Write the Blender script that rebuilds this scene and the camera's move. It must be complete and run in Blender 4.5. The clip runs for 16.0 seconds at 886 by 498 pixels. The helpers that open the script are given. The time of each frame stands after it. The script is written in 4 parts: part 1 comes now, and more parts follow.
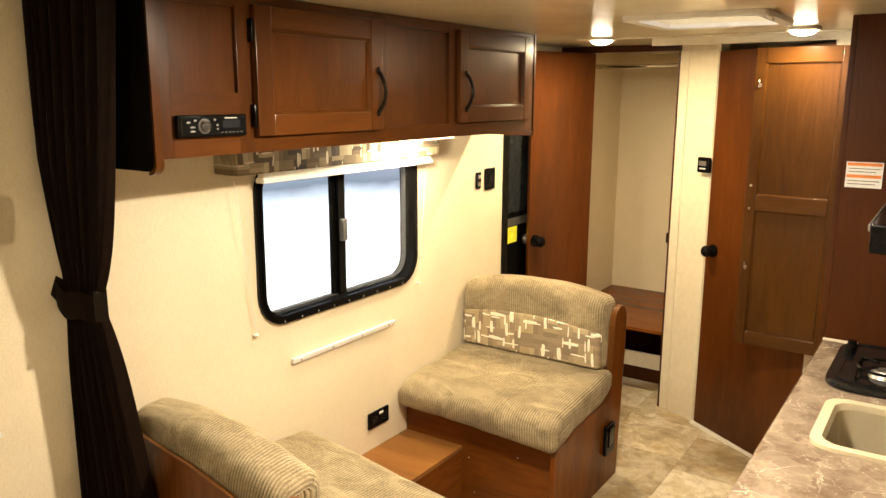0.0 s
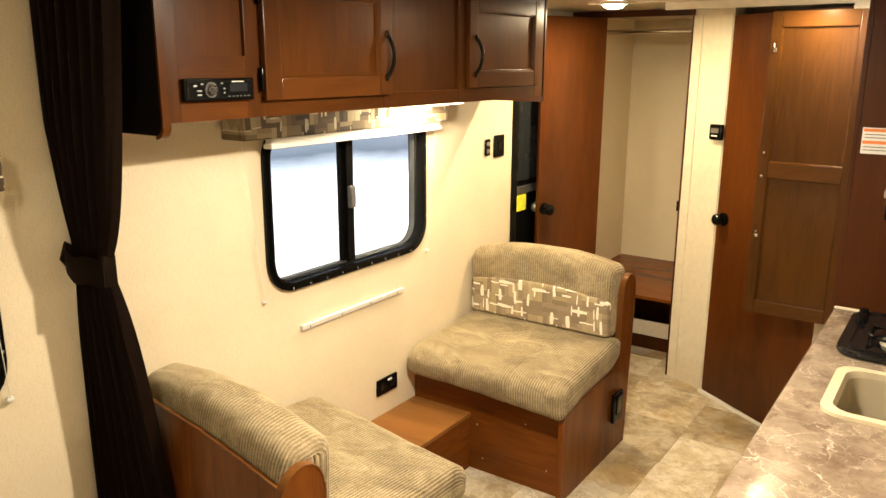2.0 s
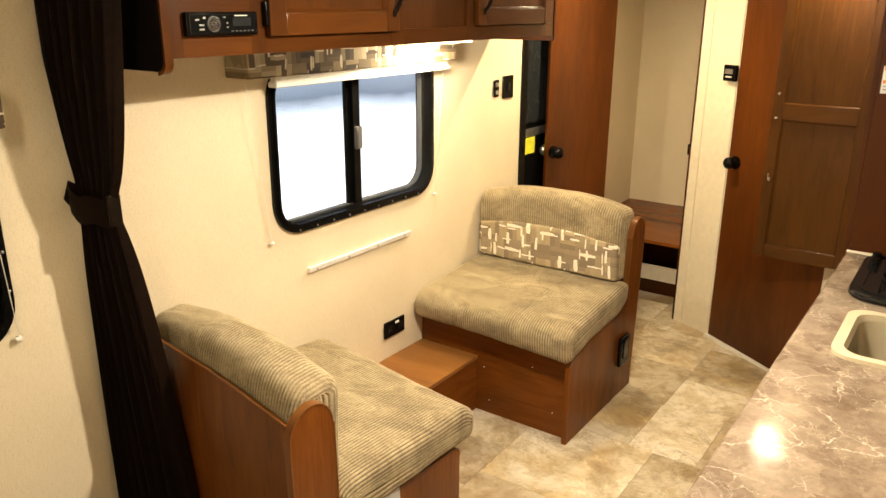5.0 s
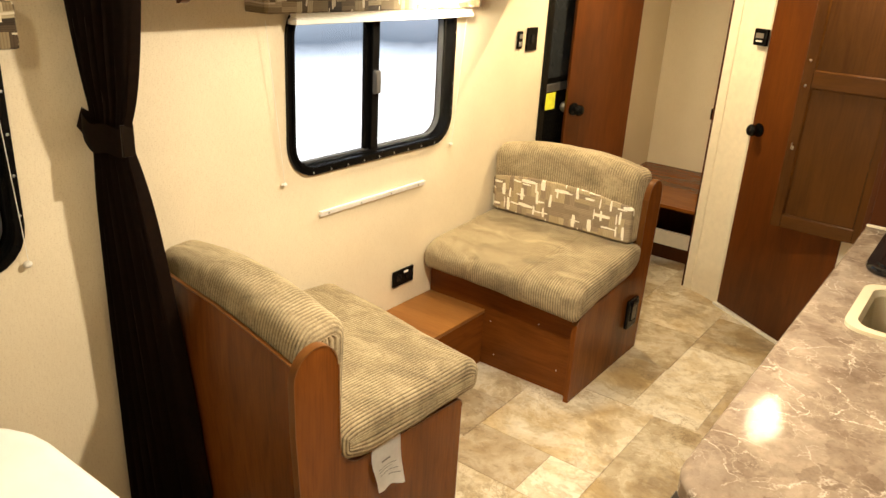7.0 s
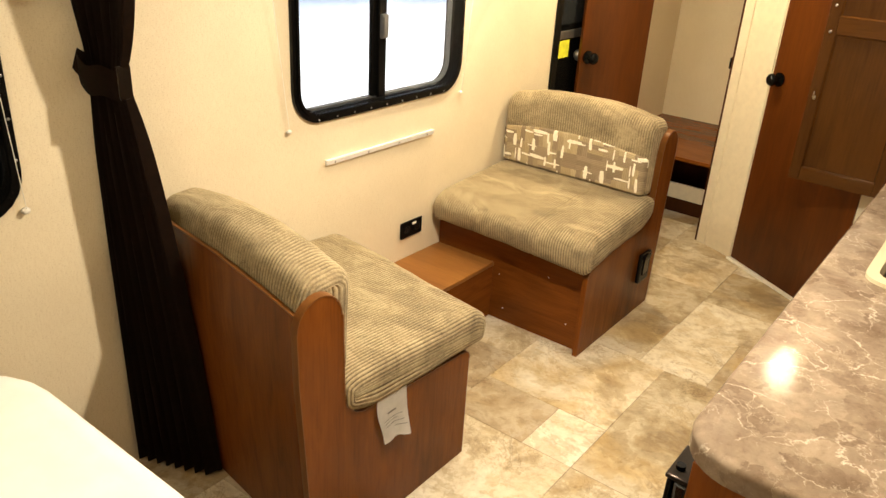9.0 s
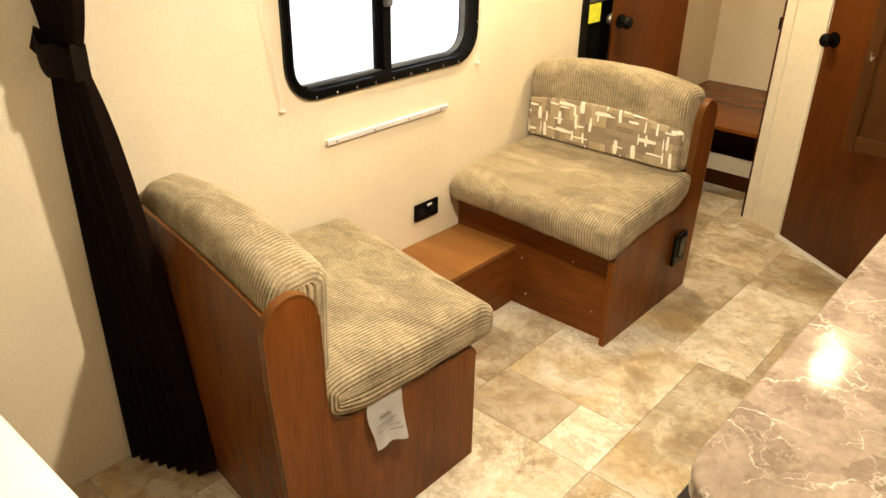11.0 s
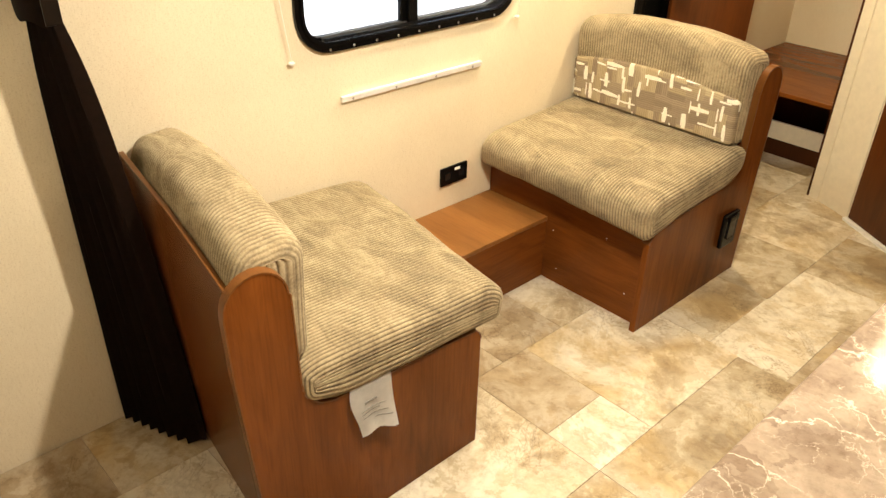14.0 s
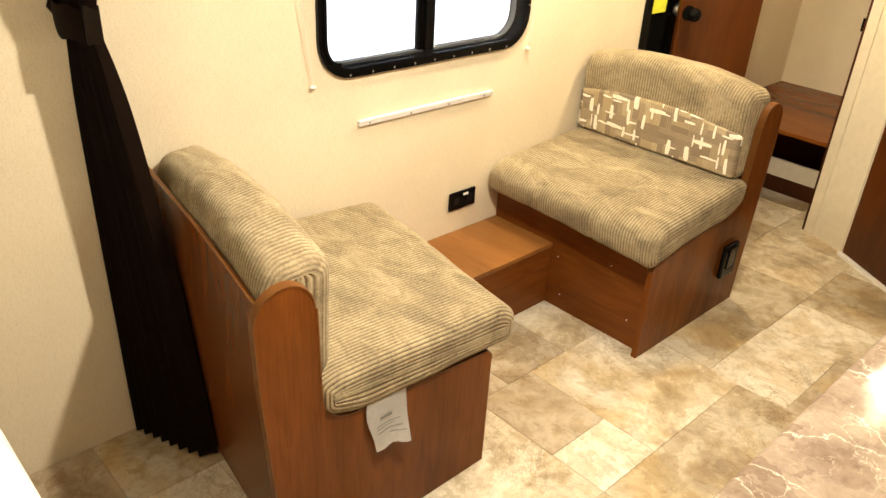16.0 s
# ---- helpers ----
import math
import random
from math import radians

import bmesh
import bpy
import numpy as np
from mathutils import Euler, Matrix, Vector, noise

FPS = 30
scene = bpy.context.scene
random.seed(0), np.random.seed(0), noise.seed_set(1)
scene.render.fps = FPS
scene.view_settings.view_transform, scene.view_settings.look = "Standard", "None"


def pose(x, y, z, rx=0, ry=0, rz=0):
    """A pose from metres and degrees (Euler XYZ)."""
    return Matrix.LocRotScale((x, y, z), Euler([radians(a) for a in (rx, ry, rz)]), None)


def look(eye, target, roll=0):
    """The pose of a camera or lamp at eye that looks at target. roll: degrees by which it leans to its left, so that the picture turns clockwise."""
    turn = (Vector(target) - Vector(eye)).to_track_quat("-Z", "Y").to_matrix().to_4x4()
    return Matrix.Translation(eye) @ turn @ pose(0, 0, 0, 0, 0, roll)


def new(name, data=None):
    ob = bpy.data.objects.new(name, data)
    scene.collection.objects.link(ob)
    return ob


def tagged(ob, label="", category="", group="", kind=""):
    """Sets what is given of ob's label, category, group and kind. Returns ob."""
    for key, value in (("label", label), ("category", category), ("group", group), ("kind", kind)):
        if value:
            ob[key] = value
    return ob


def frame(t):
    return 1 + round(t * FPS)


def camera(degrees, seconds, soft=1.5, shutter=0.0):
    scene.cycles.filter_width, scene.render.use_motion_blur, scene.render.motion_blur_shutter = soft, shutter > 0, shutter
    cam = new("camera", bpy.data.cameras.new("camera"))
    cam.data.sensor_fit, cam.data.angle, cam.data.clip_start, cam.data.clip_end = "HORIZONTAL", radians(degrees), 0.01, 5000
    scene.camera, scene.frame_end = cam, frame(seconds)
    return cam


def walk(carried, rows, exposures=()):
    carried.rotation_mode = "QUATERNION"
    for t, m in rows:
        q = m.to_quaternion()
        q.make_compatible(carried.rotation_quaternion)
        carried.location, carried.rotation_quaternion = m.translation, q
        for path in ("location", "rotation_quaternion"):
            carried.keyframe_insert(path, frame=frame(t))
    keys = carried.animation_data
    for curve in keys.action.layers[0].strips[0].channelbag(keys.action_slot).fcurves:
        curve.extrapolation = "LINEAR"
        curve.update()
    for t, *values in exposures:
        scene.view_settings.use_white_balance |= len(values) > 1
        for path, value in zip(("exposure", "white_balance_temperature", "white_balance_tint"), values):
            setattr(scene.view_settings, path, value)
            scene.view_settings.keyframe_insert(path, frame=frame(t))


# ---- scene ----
cam = camera(60.3, 16.0)
PATH = [
    (0, (1.905, -2.521, 1.708), (0.804, -0.899, 1.31), 0.2),
    (0.5, (1.903, -2.517, 1.706), (0.803, -0.9, 1.285), 0.3),
    (1, (1.9, -2.517, 1.702), (0.8, -0.903, 1.27), 0.3),
    (1.5, (1.897, -2.515, 1.7), (0.794, -0.909, 1.247), 0.3),
    (2, (1.894, -2.513, 1.695), (0.787, -0.917, 1.22), 0.2),
    (2.5, (1.89, -2.508, 1.69), (0.787, -0.918, 1.184), 0.2),
    (3, (1.888, -2.508, 1.687), (0.789, -0.922, 1.159), 0.1),
    (3.5, (1.883, -2.503, 1.684), (0.786, -0.924, 1.133), 0.1),
    (6, (1.869, -2.495, 1.665), (0.767, -0.962, 1.004), 1.7),
    (6.5, (1.863, -2.49, 1.658), (0.767, -0.968, 0.963), 3.1),
    (7, (1.859, -2.488, 1.652), (0.766, -0.976, 0.93), 3.3),
    (7.5, (1.856, -2.483, 1.647), (0.769, -0.983, 0.894), 3.5),
    (8, (1.851, -2.478, 1.64), (0.767, -0.99, 0.86), 3.6),
    (8.5, (1.851, -2.467, 1.63), (0.77, -0.99, 0.824), 3.6),
    (9, (1.84, -2.446, 1.617), (0.757, -0.984, 0.786), 3.4),
    (9.5, (1.837, -2.404, 1.603), (0.73, -0.972, 0.754), 2.8),
    (10, (1.838, -2.333, 1.595), (0.706, -0.931, 0.727), 2.0),
    (12.5, (1.828, -2.055, 1.565), (0.609, -0.792, 0.607), 0.8),
    (13, (1.831, -2.009, 1.562), (0.595, -0.777, 0.584), 1.0),
    (13.5, (1.831, -1.968, 1.556), (0.586, -0.761, 0.56), 1.1),
    (14, (1.826, -1.962, 1.553), (0.572, -0.779, 0.539), 1.3),
    (14.5, (1.822, -1.999, 1.555), (0.561, -0.823, 0.542), 1.7),
    (15, (1.816, -2.029, 1.553), (0.575, -0.817, 0.557), 2.7),
    (15.5, (1.815, -2.047, 1.56), (0.56, -0.824, 0.595), 2.9),
    (16, (1.822, -2.05, 1.564), (0.56, -0.823, 0.614), 3.2),
]
# the clip's camera brightens and cools its picture a little towards the end
EXPOSURES = [(0.0, 0.19, 6500, 10), (3.6, 0.15, 6500, 10), (6.0, 0.10, 6500, 10), (10.1, 0.07, 6450, 10), (12.4, 0.23, 6150, 10), (16.0, 0.23, 6150, 10)]
walk(cam, [(t, look(eye, target, roll)) for t, eye, target, roll in PATH], EXPOSURES)

# ---- world and lights ----
world = bpy.data.worlds.new("world")
scene.world = world
world.use_nodes = True
wn = world.node_tree
sky = wn.nodes.new("ShaderNodeTexSky")
sky.sky_type, sky.sun_disc = "NISHITA", False
sky.sun_elevation, sky.sun_rotation = radians(35), radians(250)
wn.links.new(sky.outputs[0], wn.nodes["Background"].inputs[0])
wn.nodes["Background"].inputs[1].default_value = 0.05

WARM = (1.0, 0.855, 0.60)
CEIL = 1.962


def lamp(name, place, watts, size, colour=WARM, wide=180):
    """A round lamp that shines down from a fitting."""
    data = bpy.data.lights.new(name, "AREA")
    data.shape, data.size = "DISK", size
    data.energy, data.color, data.spread = watts, colour, radians(wide)
    ob = new(name, data)
    ob.location = place
    return tagged(ob, kind="structure")


PUCKS = [(0.48, 0.86), (1.35, 0.72), (1.20, -0.95), (0.95, -2.40)]
WATTS = [17.5, 7.0, 40.5, 6.5]
TONES = [(1.0, 0.785, 0.455), (1.0, 0.785, 0.455), (1.0, 0.866, 0.655), (1.0, 0.855, 0.610)]
for (px, py), watts, tone in zip(PUCKS, WATTS, TONES):
    lamp("puck_glow", (px, py, CEIL - 0.036), watts, 0.03 if py > 0 else 0.06, tone)
data = bpy.data.lights.new("valance_glow", "POINT")
data.energy, data.color, data.shadow_soft_size = 22.0, WARM, 0.03
tube_lamp = tagged(new("valance_glow", data), kind="structure")
tube_lamp.location = (0.205, -0.15, 1.495)

# ---- materials ----


def mat(name):
    m = bpy.data.materials.new(name)
    m.use_nodes = True
    t = m.node_tree
    return m, t, t.nodes["Principled BSDF"]


def nd(t, kind, **values):
    n = t.nodes.new(kind)
    for k, v in values.items():
        if k in ("operation", "blend_type", "data_type", "feature", "distance", "wave_type", "bands_direction", "noise_dimensions", "voronoi_dimensions"):
            if k == "operation":
                n.operation = v
            elif k == "blend_type":
                n.blend_type = v
            elif k == "data_type":
                n.data_type = v
            elif k == "feature":
                n.feature = v
            elif k == "distance":
                n.distance = v
            elif k == "bands_direction":
                n.bands_direction = v
            elif k == "noise_dimensions":
                n.noise_dimensions = v
        else:
            n.inputs[k].default_value = v
    return n


def coords(t, scale=(1, 1, 1), rot=(0, 0, 0), shift=(0, 0, 0), random_shift=0.0):
    c = t.nodes.new("ShaderNodeTexCoord")
    m = t.nodes.new("ShaderNodeMapping")
    m.inputs["Scale"].default_value = scale
    m.inputs["Rotation"].default_value = rot
    m.inputs["Location"].default_value = shift
    t.links.new(c.outputs["Object"], m.inputs["Vector"])
    if random_shift:
        info = t.nodes.new("ShaderNodeObjectInfo")
        mul = nd(t, "ShaderNodeMath", operation="MULTIPLY")
        mul.inputs[1].default_value = random_shift
        t.links.new(info.outputs["Random"], mul.inputs[0])
        add = t.nodes.new("ShaderNodeVectorMath")
        t.links.new(m.outputs[0], add.inputs[0])
        t.links.new(mul.outputs[0], add.inputs[1])
        return add.outputs[0]
    return m.outputs[0]


def ramp(t, source, stops):
    r = t.nodes.new("ShaderNodeValToRGB")
    while len(r.color_ramp.elements) < len(stops):
        r.color_ramp.elements.new(0.5)
    for e, (p, c) in zip(r.color_ramp.elements, stops):
        e.position, e.color = p, (*c, 1)
    t.links.new(source, r.inputs[0])
    return r.outputs[0]


def mixc(t, fac, a, b, blend="MIX"):
    m = t.nodes.new("ShaderNodeMix")
    m.data_type, m.blend_type = "RGBA", blend
    for src, i in ((fac, 0), (a, 6), (b, 7)):
        if isinstance(src, (int, float)):
            m.inputs[i].default_value = src
        elif isinstance(src, tuple):
            m.inputs[i].default_value = (*src, 1)
        else:
            t.links.new(src, m.inputs[i])
    return m.outputs[2]


def bump(t, height, b, strength=0.3, distance=0.002):
    n = t.nodes.new("ShaderNodeBump")
    n.inputs["Strength"].default_value, n.inputs["Distance"].default_value = strength, distance
    t.links.new(height, n.inputs["Height"])
    t.links.new(n.outputs[0], b.inputs["Normal"])


def noise_tex(t, vec, scale, detail=4, rough=0.55, dist=0.0):
    n = nd(t, "ShaderNodeTexNoise", Scale=scale, Detail=detail, Roughness=rough, Distortion=dist)
    t.links.new(vec, n.inputs["Vector"])
    return n.outputs["Fac"]


def plain(name, colour, rough=0.5, metal=0.0, spots=0.12, size=30, relief=0.15, spec=None):
    m, t, b = mat(name)
    v = coords(t)
    f = noise_tex(t, v, size)
    dark = tuple(c * (1 - spots) for c in colour)
    light = tuple(min(1, c * (1 + spots)) for c in colour)
    t.links.new(ramp(t, f, [(0.35, dark), (0.65, light)]), b.inputs["Base Color"])
    g = noise_tex(t, v, size * 0.3)
    rr = nd(t, "ShaderNodeMapRange")
    rr.inputs[3].default_value, rr.inputs[4].default_value = max(0.03, rough - 0.08), rough + 0.08
    t.links.new(g, rr.inputs[0])
    t.links.new(rr.outputs[0], b.inputs["Roughness"])
    b.inputs["Metallic"].default_value = metal
    b.inputs["Specular IOR Level"].default_value = spec if spec is not None else (0.5 if sum(colour) > 0.1 or rough < 0.2 else 0.25)
    if relief:
        bump(t, noise_tex(t, v, size * 8), b, relief, 0.0006)
    return m


def wood(name, dark, light, axis="z", rough=0.27, coat=0.02, spec=0.13):
    """Stained veneer: long grain along one axis, cloudy stain over it."""
    m, t, b = mat(name)
    s = {"x": (2.4, 12, 12), "y": (12, 2.4, 12), "z": (12, 12, 2.4)}[axis]
    v = coords(t, s, random_shift=13.0)
    big = coords(t, tuple(0.28 * c for c in s), random_shift=7.0)
    grain = noise_tex(t, v, 1.7, 9, 0.6, 0.9)
    cloud = noise_tex(t, big, 1.1, 3, 0.5, 0.4)
    mid = tuple((a + c) / 2 for a, c in zip(dark, light))
    c1 = ramp(t, grain, [(0.28, dark), (0.5, mid), (0.72, light)])
    c2 = ramp(t, cloud, [(0.3, tuple(0.68 * c for c in mid)), (0.7, tuple(1.2 * c for c in light))])
    pore = ramp(t, noise_tex(t, coords(t, tuple(9.0 * c if c > 5 else 1.4 * c for c in s), random_shift=5.0), 1.6, 4, 0.6), [(0.36, (0.55, 0.50, 0.46)), (0.52, (1, 1, 1))])
    t.links.new(mixc(t, 0.3, mixc(t, 0.6, c1, c2), pore, "MULTIPLY"), b.inputs["Base Color"])
    b.inputs["Roughness"].default_value = rough
    b.inputs["Specular IOR Level"].default_value = spec
    b.inputs["Coat Weight"].default_value, b.inputs["Coat Roughness"].default_value = coat, 0.22
    bump(t, grain, b, 0.12, 0.0008)
    return m


def cord_colour(t):
    v = coords(t)
    nap = ramp(t, noise_tex(t, coords(t, (1.0, 1.6, 1.6)), 6.5, 7, 0.72, 0.9), [(0.33, (0.150, 0.110, 0.052)), (0.47, (0.300, 0.233, 0.122)), (0.66, (0.52, 0.425, 0.250))])
    fine = noise_tex(t, v, 190, 3, 0.6)
    return v, mixc(t, 0.35, nap, ramp(t, fine, [(0.35, (0.17, 0.12, 0.07)), (0.65, (0.46, 0.37, 0.25))])), fine


def corduroy():
    """Wide-wale corduroy; the ribs are in the mesh, the grooves' shade is painted into the colour, weaker where the
    pile is crushed.
    """
    m, t, b = mat("corduroy")
    v, colour, fine = cord_colour(t)
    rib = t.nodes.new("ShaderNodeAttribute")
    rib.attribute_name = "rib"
    groove_shade = ramp(t, rib.outputs["Fac"], [(0.12, (0.16, 0.115, 0.065)), (0.92, (1, 1, 1))])
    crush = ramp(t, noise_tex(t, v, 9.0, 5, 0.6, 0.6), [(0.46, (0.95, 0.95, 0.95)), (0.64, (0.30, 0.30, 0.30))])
    t.links.new(mixc(t, crush, colour, groove_shade, "MULTIPLY"), b.inputs["Base Color"])
    b.inputs["Roughness"].default_value = 0.92
    b.inputs["Sheen Weight"].default_value, b.inputs["Sheen Roughness"].default_value = 0.22, 0.4
    b.inputs["Sheen Tint"].default_value = (0.9, 0.8, 0.62, 1)
    bump(t, fine, b, 0.5, 0.0015)
    return m


def print_fabric(name, cell, ground, browns, creams, cream_part):
    """A woven print of little blocks, each hatched one way or the other with brown, tan and cream strokes."""
    m, t, b = mat(name)
    c = t.nodes.new("ShaderNodeTexCoord")
    sep = t.nodes.new("ShaderNodeSeparateXYZ")
    wob = nd(t, "ShaderNodeTexNoise", Scale=9.0, Detail=2.0)
    t.links.new(c.outputs["Object"], wob.inputs["Vector"])
    off = t.nodes.new("ShaderNodeVectorMath")
    off.operation = "MULTIPLY_ADD"
    t.links.new(wob.outputs["Color"], off.inputs[0])
    off.inputs[1].default_value = (0.016, 0.016, 0.016)
    t.links.new(c.outputs["Object"], off.inputs[2])
    t.links.new(off.outputs[0], sep.inputs[0])

    def math1(op, a, bb=None):
        n = nd(t, "ShaderNodeMath", operation=op)
        for i, s in enumerate((a, bb)):
            if s is None:
                continue
            if isinstance(s, (int, float)):
                n.inputs[i].default_value = s
            else:
                t.links.new(s, n.inputs[i])
        return n.outputs[0]

    u = math1("DIVIDE", sep.outputs[cell[2]], cell[0])
    w = math1("DIVIDE", sep.outputs[2], cell[1])
    row = math1("FLOOR", w)
    u2 = math1("ADD", u, math1("MULTIPLY", row, 0.37))
    col = math1("FLOOR", u2)
    key = t.nodes.new("ShaderNodeCombineXYZ")
    t.links.new(col, key.inputs[0])
    t.links.new(row, key.inputs[1])
    rnd = t.nodes.new("ShaderNodeTexWhiteNoise")
    t.links.new(key.outputs[0], rnd.inputs["Vector"])
    turn = math1("GREATER_THAN", rnd.outputs["Value"], 0.5)
    fu, fw = math1("FRACT", u2), math1("FRACT", w)
    along = math1("ADD", math1("MULTIPLY", fu, turn), math1("MULTIPLY", fw, math1("SUBTRACT", 1.0, turn)))
    across = math1("ADD", math1("MULTIPLY", fw, turn), math1("MULTIPLY", fu, math1("SUBTRACT", 1.0, turn)))
    strip = math1("FLOOR", math1("MULTIPLY", along, 3.0))
    key2 = t.nodes.new("ShaderNodeCombineXYZ")
    t.links.new(col, key2.inputs[0])
    t.links.new(row, key2.inputs[1])
    t.links.new(strip, key2.inputs[2])
    rnd2 = t.nodes.new("ShaderNodeTexWhiteNoise")
    t.links.new(key2.outputs[0], rnd2.inputs["Vector"])
    r2 = t.nodes.new("ShaderNodeSeparateColor")
    t.links.new(rnd2.outputs["Color"], r2.inputs[0])
    base = ramp(t, r2.outputs[0], [(0.0, browns[0]), (0.35, browns[1]), (0.7, browns[2]), (1.0, ground)])
    hatch = math1("FRACT", math1("MULTIPLY", along, 9.0))
    hat = ramp(t, hatch, [(0.15, (0.62, 0.58, 0.52)), (0.45, (1, 1, 1))])
    base = mixc(t, 0.7, base, hat, "MULTIPLY")
    f = None
    for su, sw, shift_, part_ in ((1.15, 1.0, 0.3, cream_part), (0.72, 0.80, 0.71, cream_part * 0.8)):
        pu = math1("ADD", math1("MULTIPLY", u, 1 / su), shift_)
        pw = math1("ADD", math1("MULTIPLY", w, 1 / sw), shift_ * 1.7)
        prow = math1("FLOOR", pw)
        pu = math1("ADD", pu, math1("MULTIPLY", prow, 0.43))
        keyS = t.nodes.new("ShaderNodeCombineXYZ")
        t.links.new(math1("FLOOR", pu), keyS.inputs[0])
        t.links.new(prow, keyS.inputs[1])
        keyS.inputs[2].default_value = 5.0 + shift_
        rs = t.nodes.new("ShaderNodeTexWhiteNoise")
        t.links.new(keyS.outputs[0], rs.inputs["Vector"])
        rc = t.nodes.new("ShaderNodeSeparateColor")
        t.links.new(rs.outputs["Color"], rc.inputs[0])
        tn = math1("GREATER_THAN", rc.outputs[1], 0.45)
        gu, gw = math1("FRACT", pu), math1("FRACT", pw)
        al = math1("ADD", math1("MULTIPLY", gu, tn), math1("MULTIPLY", gw, math1("SUBTRACT", 1.0, tn)))
        ac = math1("ADD", math1("MULTIPLY", gw, tn), math1("MULTIPLY", gu, math1("SUBTRACT", 1.0, tn)))
        mid_ = math1("ADD", math1("MULTIPLY", rc.outputs[2], 0.5), 0.25)
        wide_ = math1("ADD", math1("MULTIPLY", rc.outputs[0], 0.085), 0.05)
        taper = math1("SUBTRACT", 1.18, math1("MULTIPLY", math1("ABSOLUTE", math1("SUBTRACT", ac, 0.42)), 0.8))
        bar_ = math1("LESS_THAN", math1("ABSOLUTE", math1("SUBTRACT", al, mid_)), math1("MULTIPLY", wide_, taper))
        run_ = math1("LESS_THAN", math1("ABSOLUTE", math1("SUBTRACT", ac, 0.5)), 0.43)
        on_ = math1("LESS_THAN", rs.outputs["Value"], part_)
        one_ = math1("MULTIPLY", math1("MULTIPLY", bar_, run_), on_)
        f = one_ if f is None else math1("MAXIMUM", f, one_)
    colour = mixc(t, f, base, creams)
    weave = nd(t, "ShaderNodeTexNoise", Scale=420.0, Detail=2.0)
    t.links.new(c.outputs["Object"], weave.inputs["Vector"])
    t.links.new(mixc(t, 0.25, colour, ramp(t, weave.outputs["Fac"], [(0.3, (0.3, 0.3, 0.3)), (0.7, (1, 1, 1))]), "MULTIPLY"), b.inputs["Base Color"])
    b.inputs["Roughness"].default_value = 0.9
    bump(t, weave.outputs["Fac"], b, 0.4, 0.001)
    return m


def wallpaper():
    m, t, b = mat("linen_wallpaper")
    v = coords(t)
    cloud = ramp(t, noise_tex(t, v, 2.2, 4), [(0.3, (0.72, 0.622, 0.450)), (0.7, (0.80, 0.700, 0.518))])
    fleck = ramp(t, noise_tex(t, coords(t, (1, 1, 2.2)), 150, 4, 0.75), [(0.36, (0.46, 0.34, 0.20)), (0.46, (1, 1, 1))])
    slub = ramp(t, noise_tex(t, coords(t, (30, 30, 3)), 12, 3, 0.6), [(0.3, (0.92, 0.90, 0.86)), (0.6, (1, 1, 1))])
    t.links.new(mixc(t, 0.8, mixc(t, 0.32, cloud, fleck, "MULTIPLY"), slub, "MULTIPLY"), b.inputs["Base Color"])
    b.inputs["Roughness"].default_value = 0.62
    bump(t, noise_tex(t, v, 260, 3), b, 0.09, 0.0008)
    return m


def stone_tile(name, tones):
    m, t, b = mat(name)
    v = coords(t, random_shift=41.0)
    info = t.nodes.new("ShaderNodeObjectInfo")
    tone = ramp(t, info.outputs["Random"], tones)
    cloud = ramp(t, noise_tex(t, v, 3.4, 10, 0.70, 0.5), [(0.34, (0.46, 0.375, 0.275)), (0.43, (0.72, 0.64, 0.51)), (0.50, (0.95, 0.92, 0.86)), (0.60, (1.0, 1.0, 1.0)), (0.70, (0.83, 0.70, 0.47))])
    c = mixc(t, 0.85, tone, cloud, "MULTIPLY")
    rust = ramp(t, noise_tex(t, v, 1.7, 4, 0.5, 1.5), [(0.53, (0, 0, 0)), (0.66, (0.65, 0.65, 0.65))])
    c = mixc(t, rust, c, (0.48, 0.335, 0.135))
    mott = ramp(t, noise_tex(t, v, 11.0, 9, 0.68, 1.2), [(0.36, (0.50, 0.43, 0.33)), (0.50, (0.92, 0.89, 0.84)), (0.60, (1, 1, 1))])
    c = mixc(t, 0.42, c, mott, "MULTIPLY")
    cleft = ramp(t, noise_tex(t, v, 4.2, 13, 0.70, 0.35), [(0.455, (0.76, 0.70, 0.60)), (0.468, (1, 1, 1)), (0.555, (1, 1, 1)), (0.568, (0.86, 0.79, 0.66))])
    c = mixc(t, 0.75, c, cleft, "MULTIPLY")
    fine = ramp(t, noise_tex(t, v, 26, 8, 0.75, 0.3), [(0.36, (0.58, 0.50, 0.40)), (0.52, (1, 1, 1))])
    c = mixc(t, 0.35, c, fine, "MULTIPLY")
    line = None
    for sc, wd in ((4.0, 0.010), (8.5, 0.012)):
        off = nd(t, "ShaderNodeMath", operation="SUBTRACT")
        off.inputs[1].default_value = 0.5
        t.links.new(noise_tex(t, v, sc, 6, 0.62, 0.7), off.inputs[0])
        mag = nd(t, "ShaderNodeMath", operation="ABSOLUTE")
        t.links.new(off.outputs[0], mag.inputs[0])
        one = ramp(t, mag.outputs[0], [(0.0, (0.42, 0.33, 0.22)), (wd * 1.1, (1, 1, 1))])
        line = one if line is None else mixc(t, 1.0, line, one, "MULTIPLY")
    gate = ramp(t, noise_tex(t, v, 2.4, 2), [(0.50, (0, 0, 0)), (0.62, (0.6, 0.6, 0.6))])
    t.links.new(mixc(t, gate, c, mixc(t, 1.0, c, line, "MULTIPLY")), b.inputs["Base Color"])
    b.inputs["Roughness"].default_value = 0.40
    bump(t, noise_tex(t, v, 22, 8, 0.7), b, 0.35, 0.003)
    return m


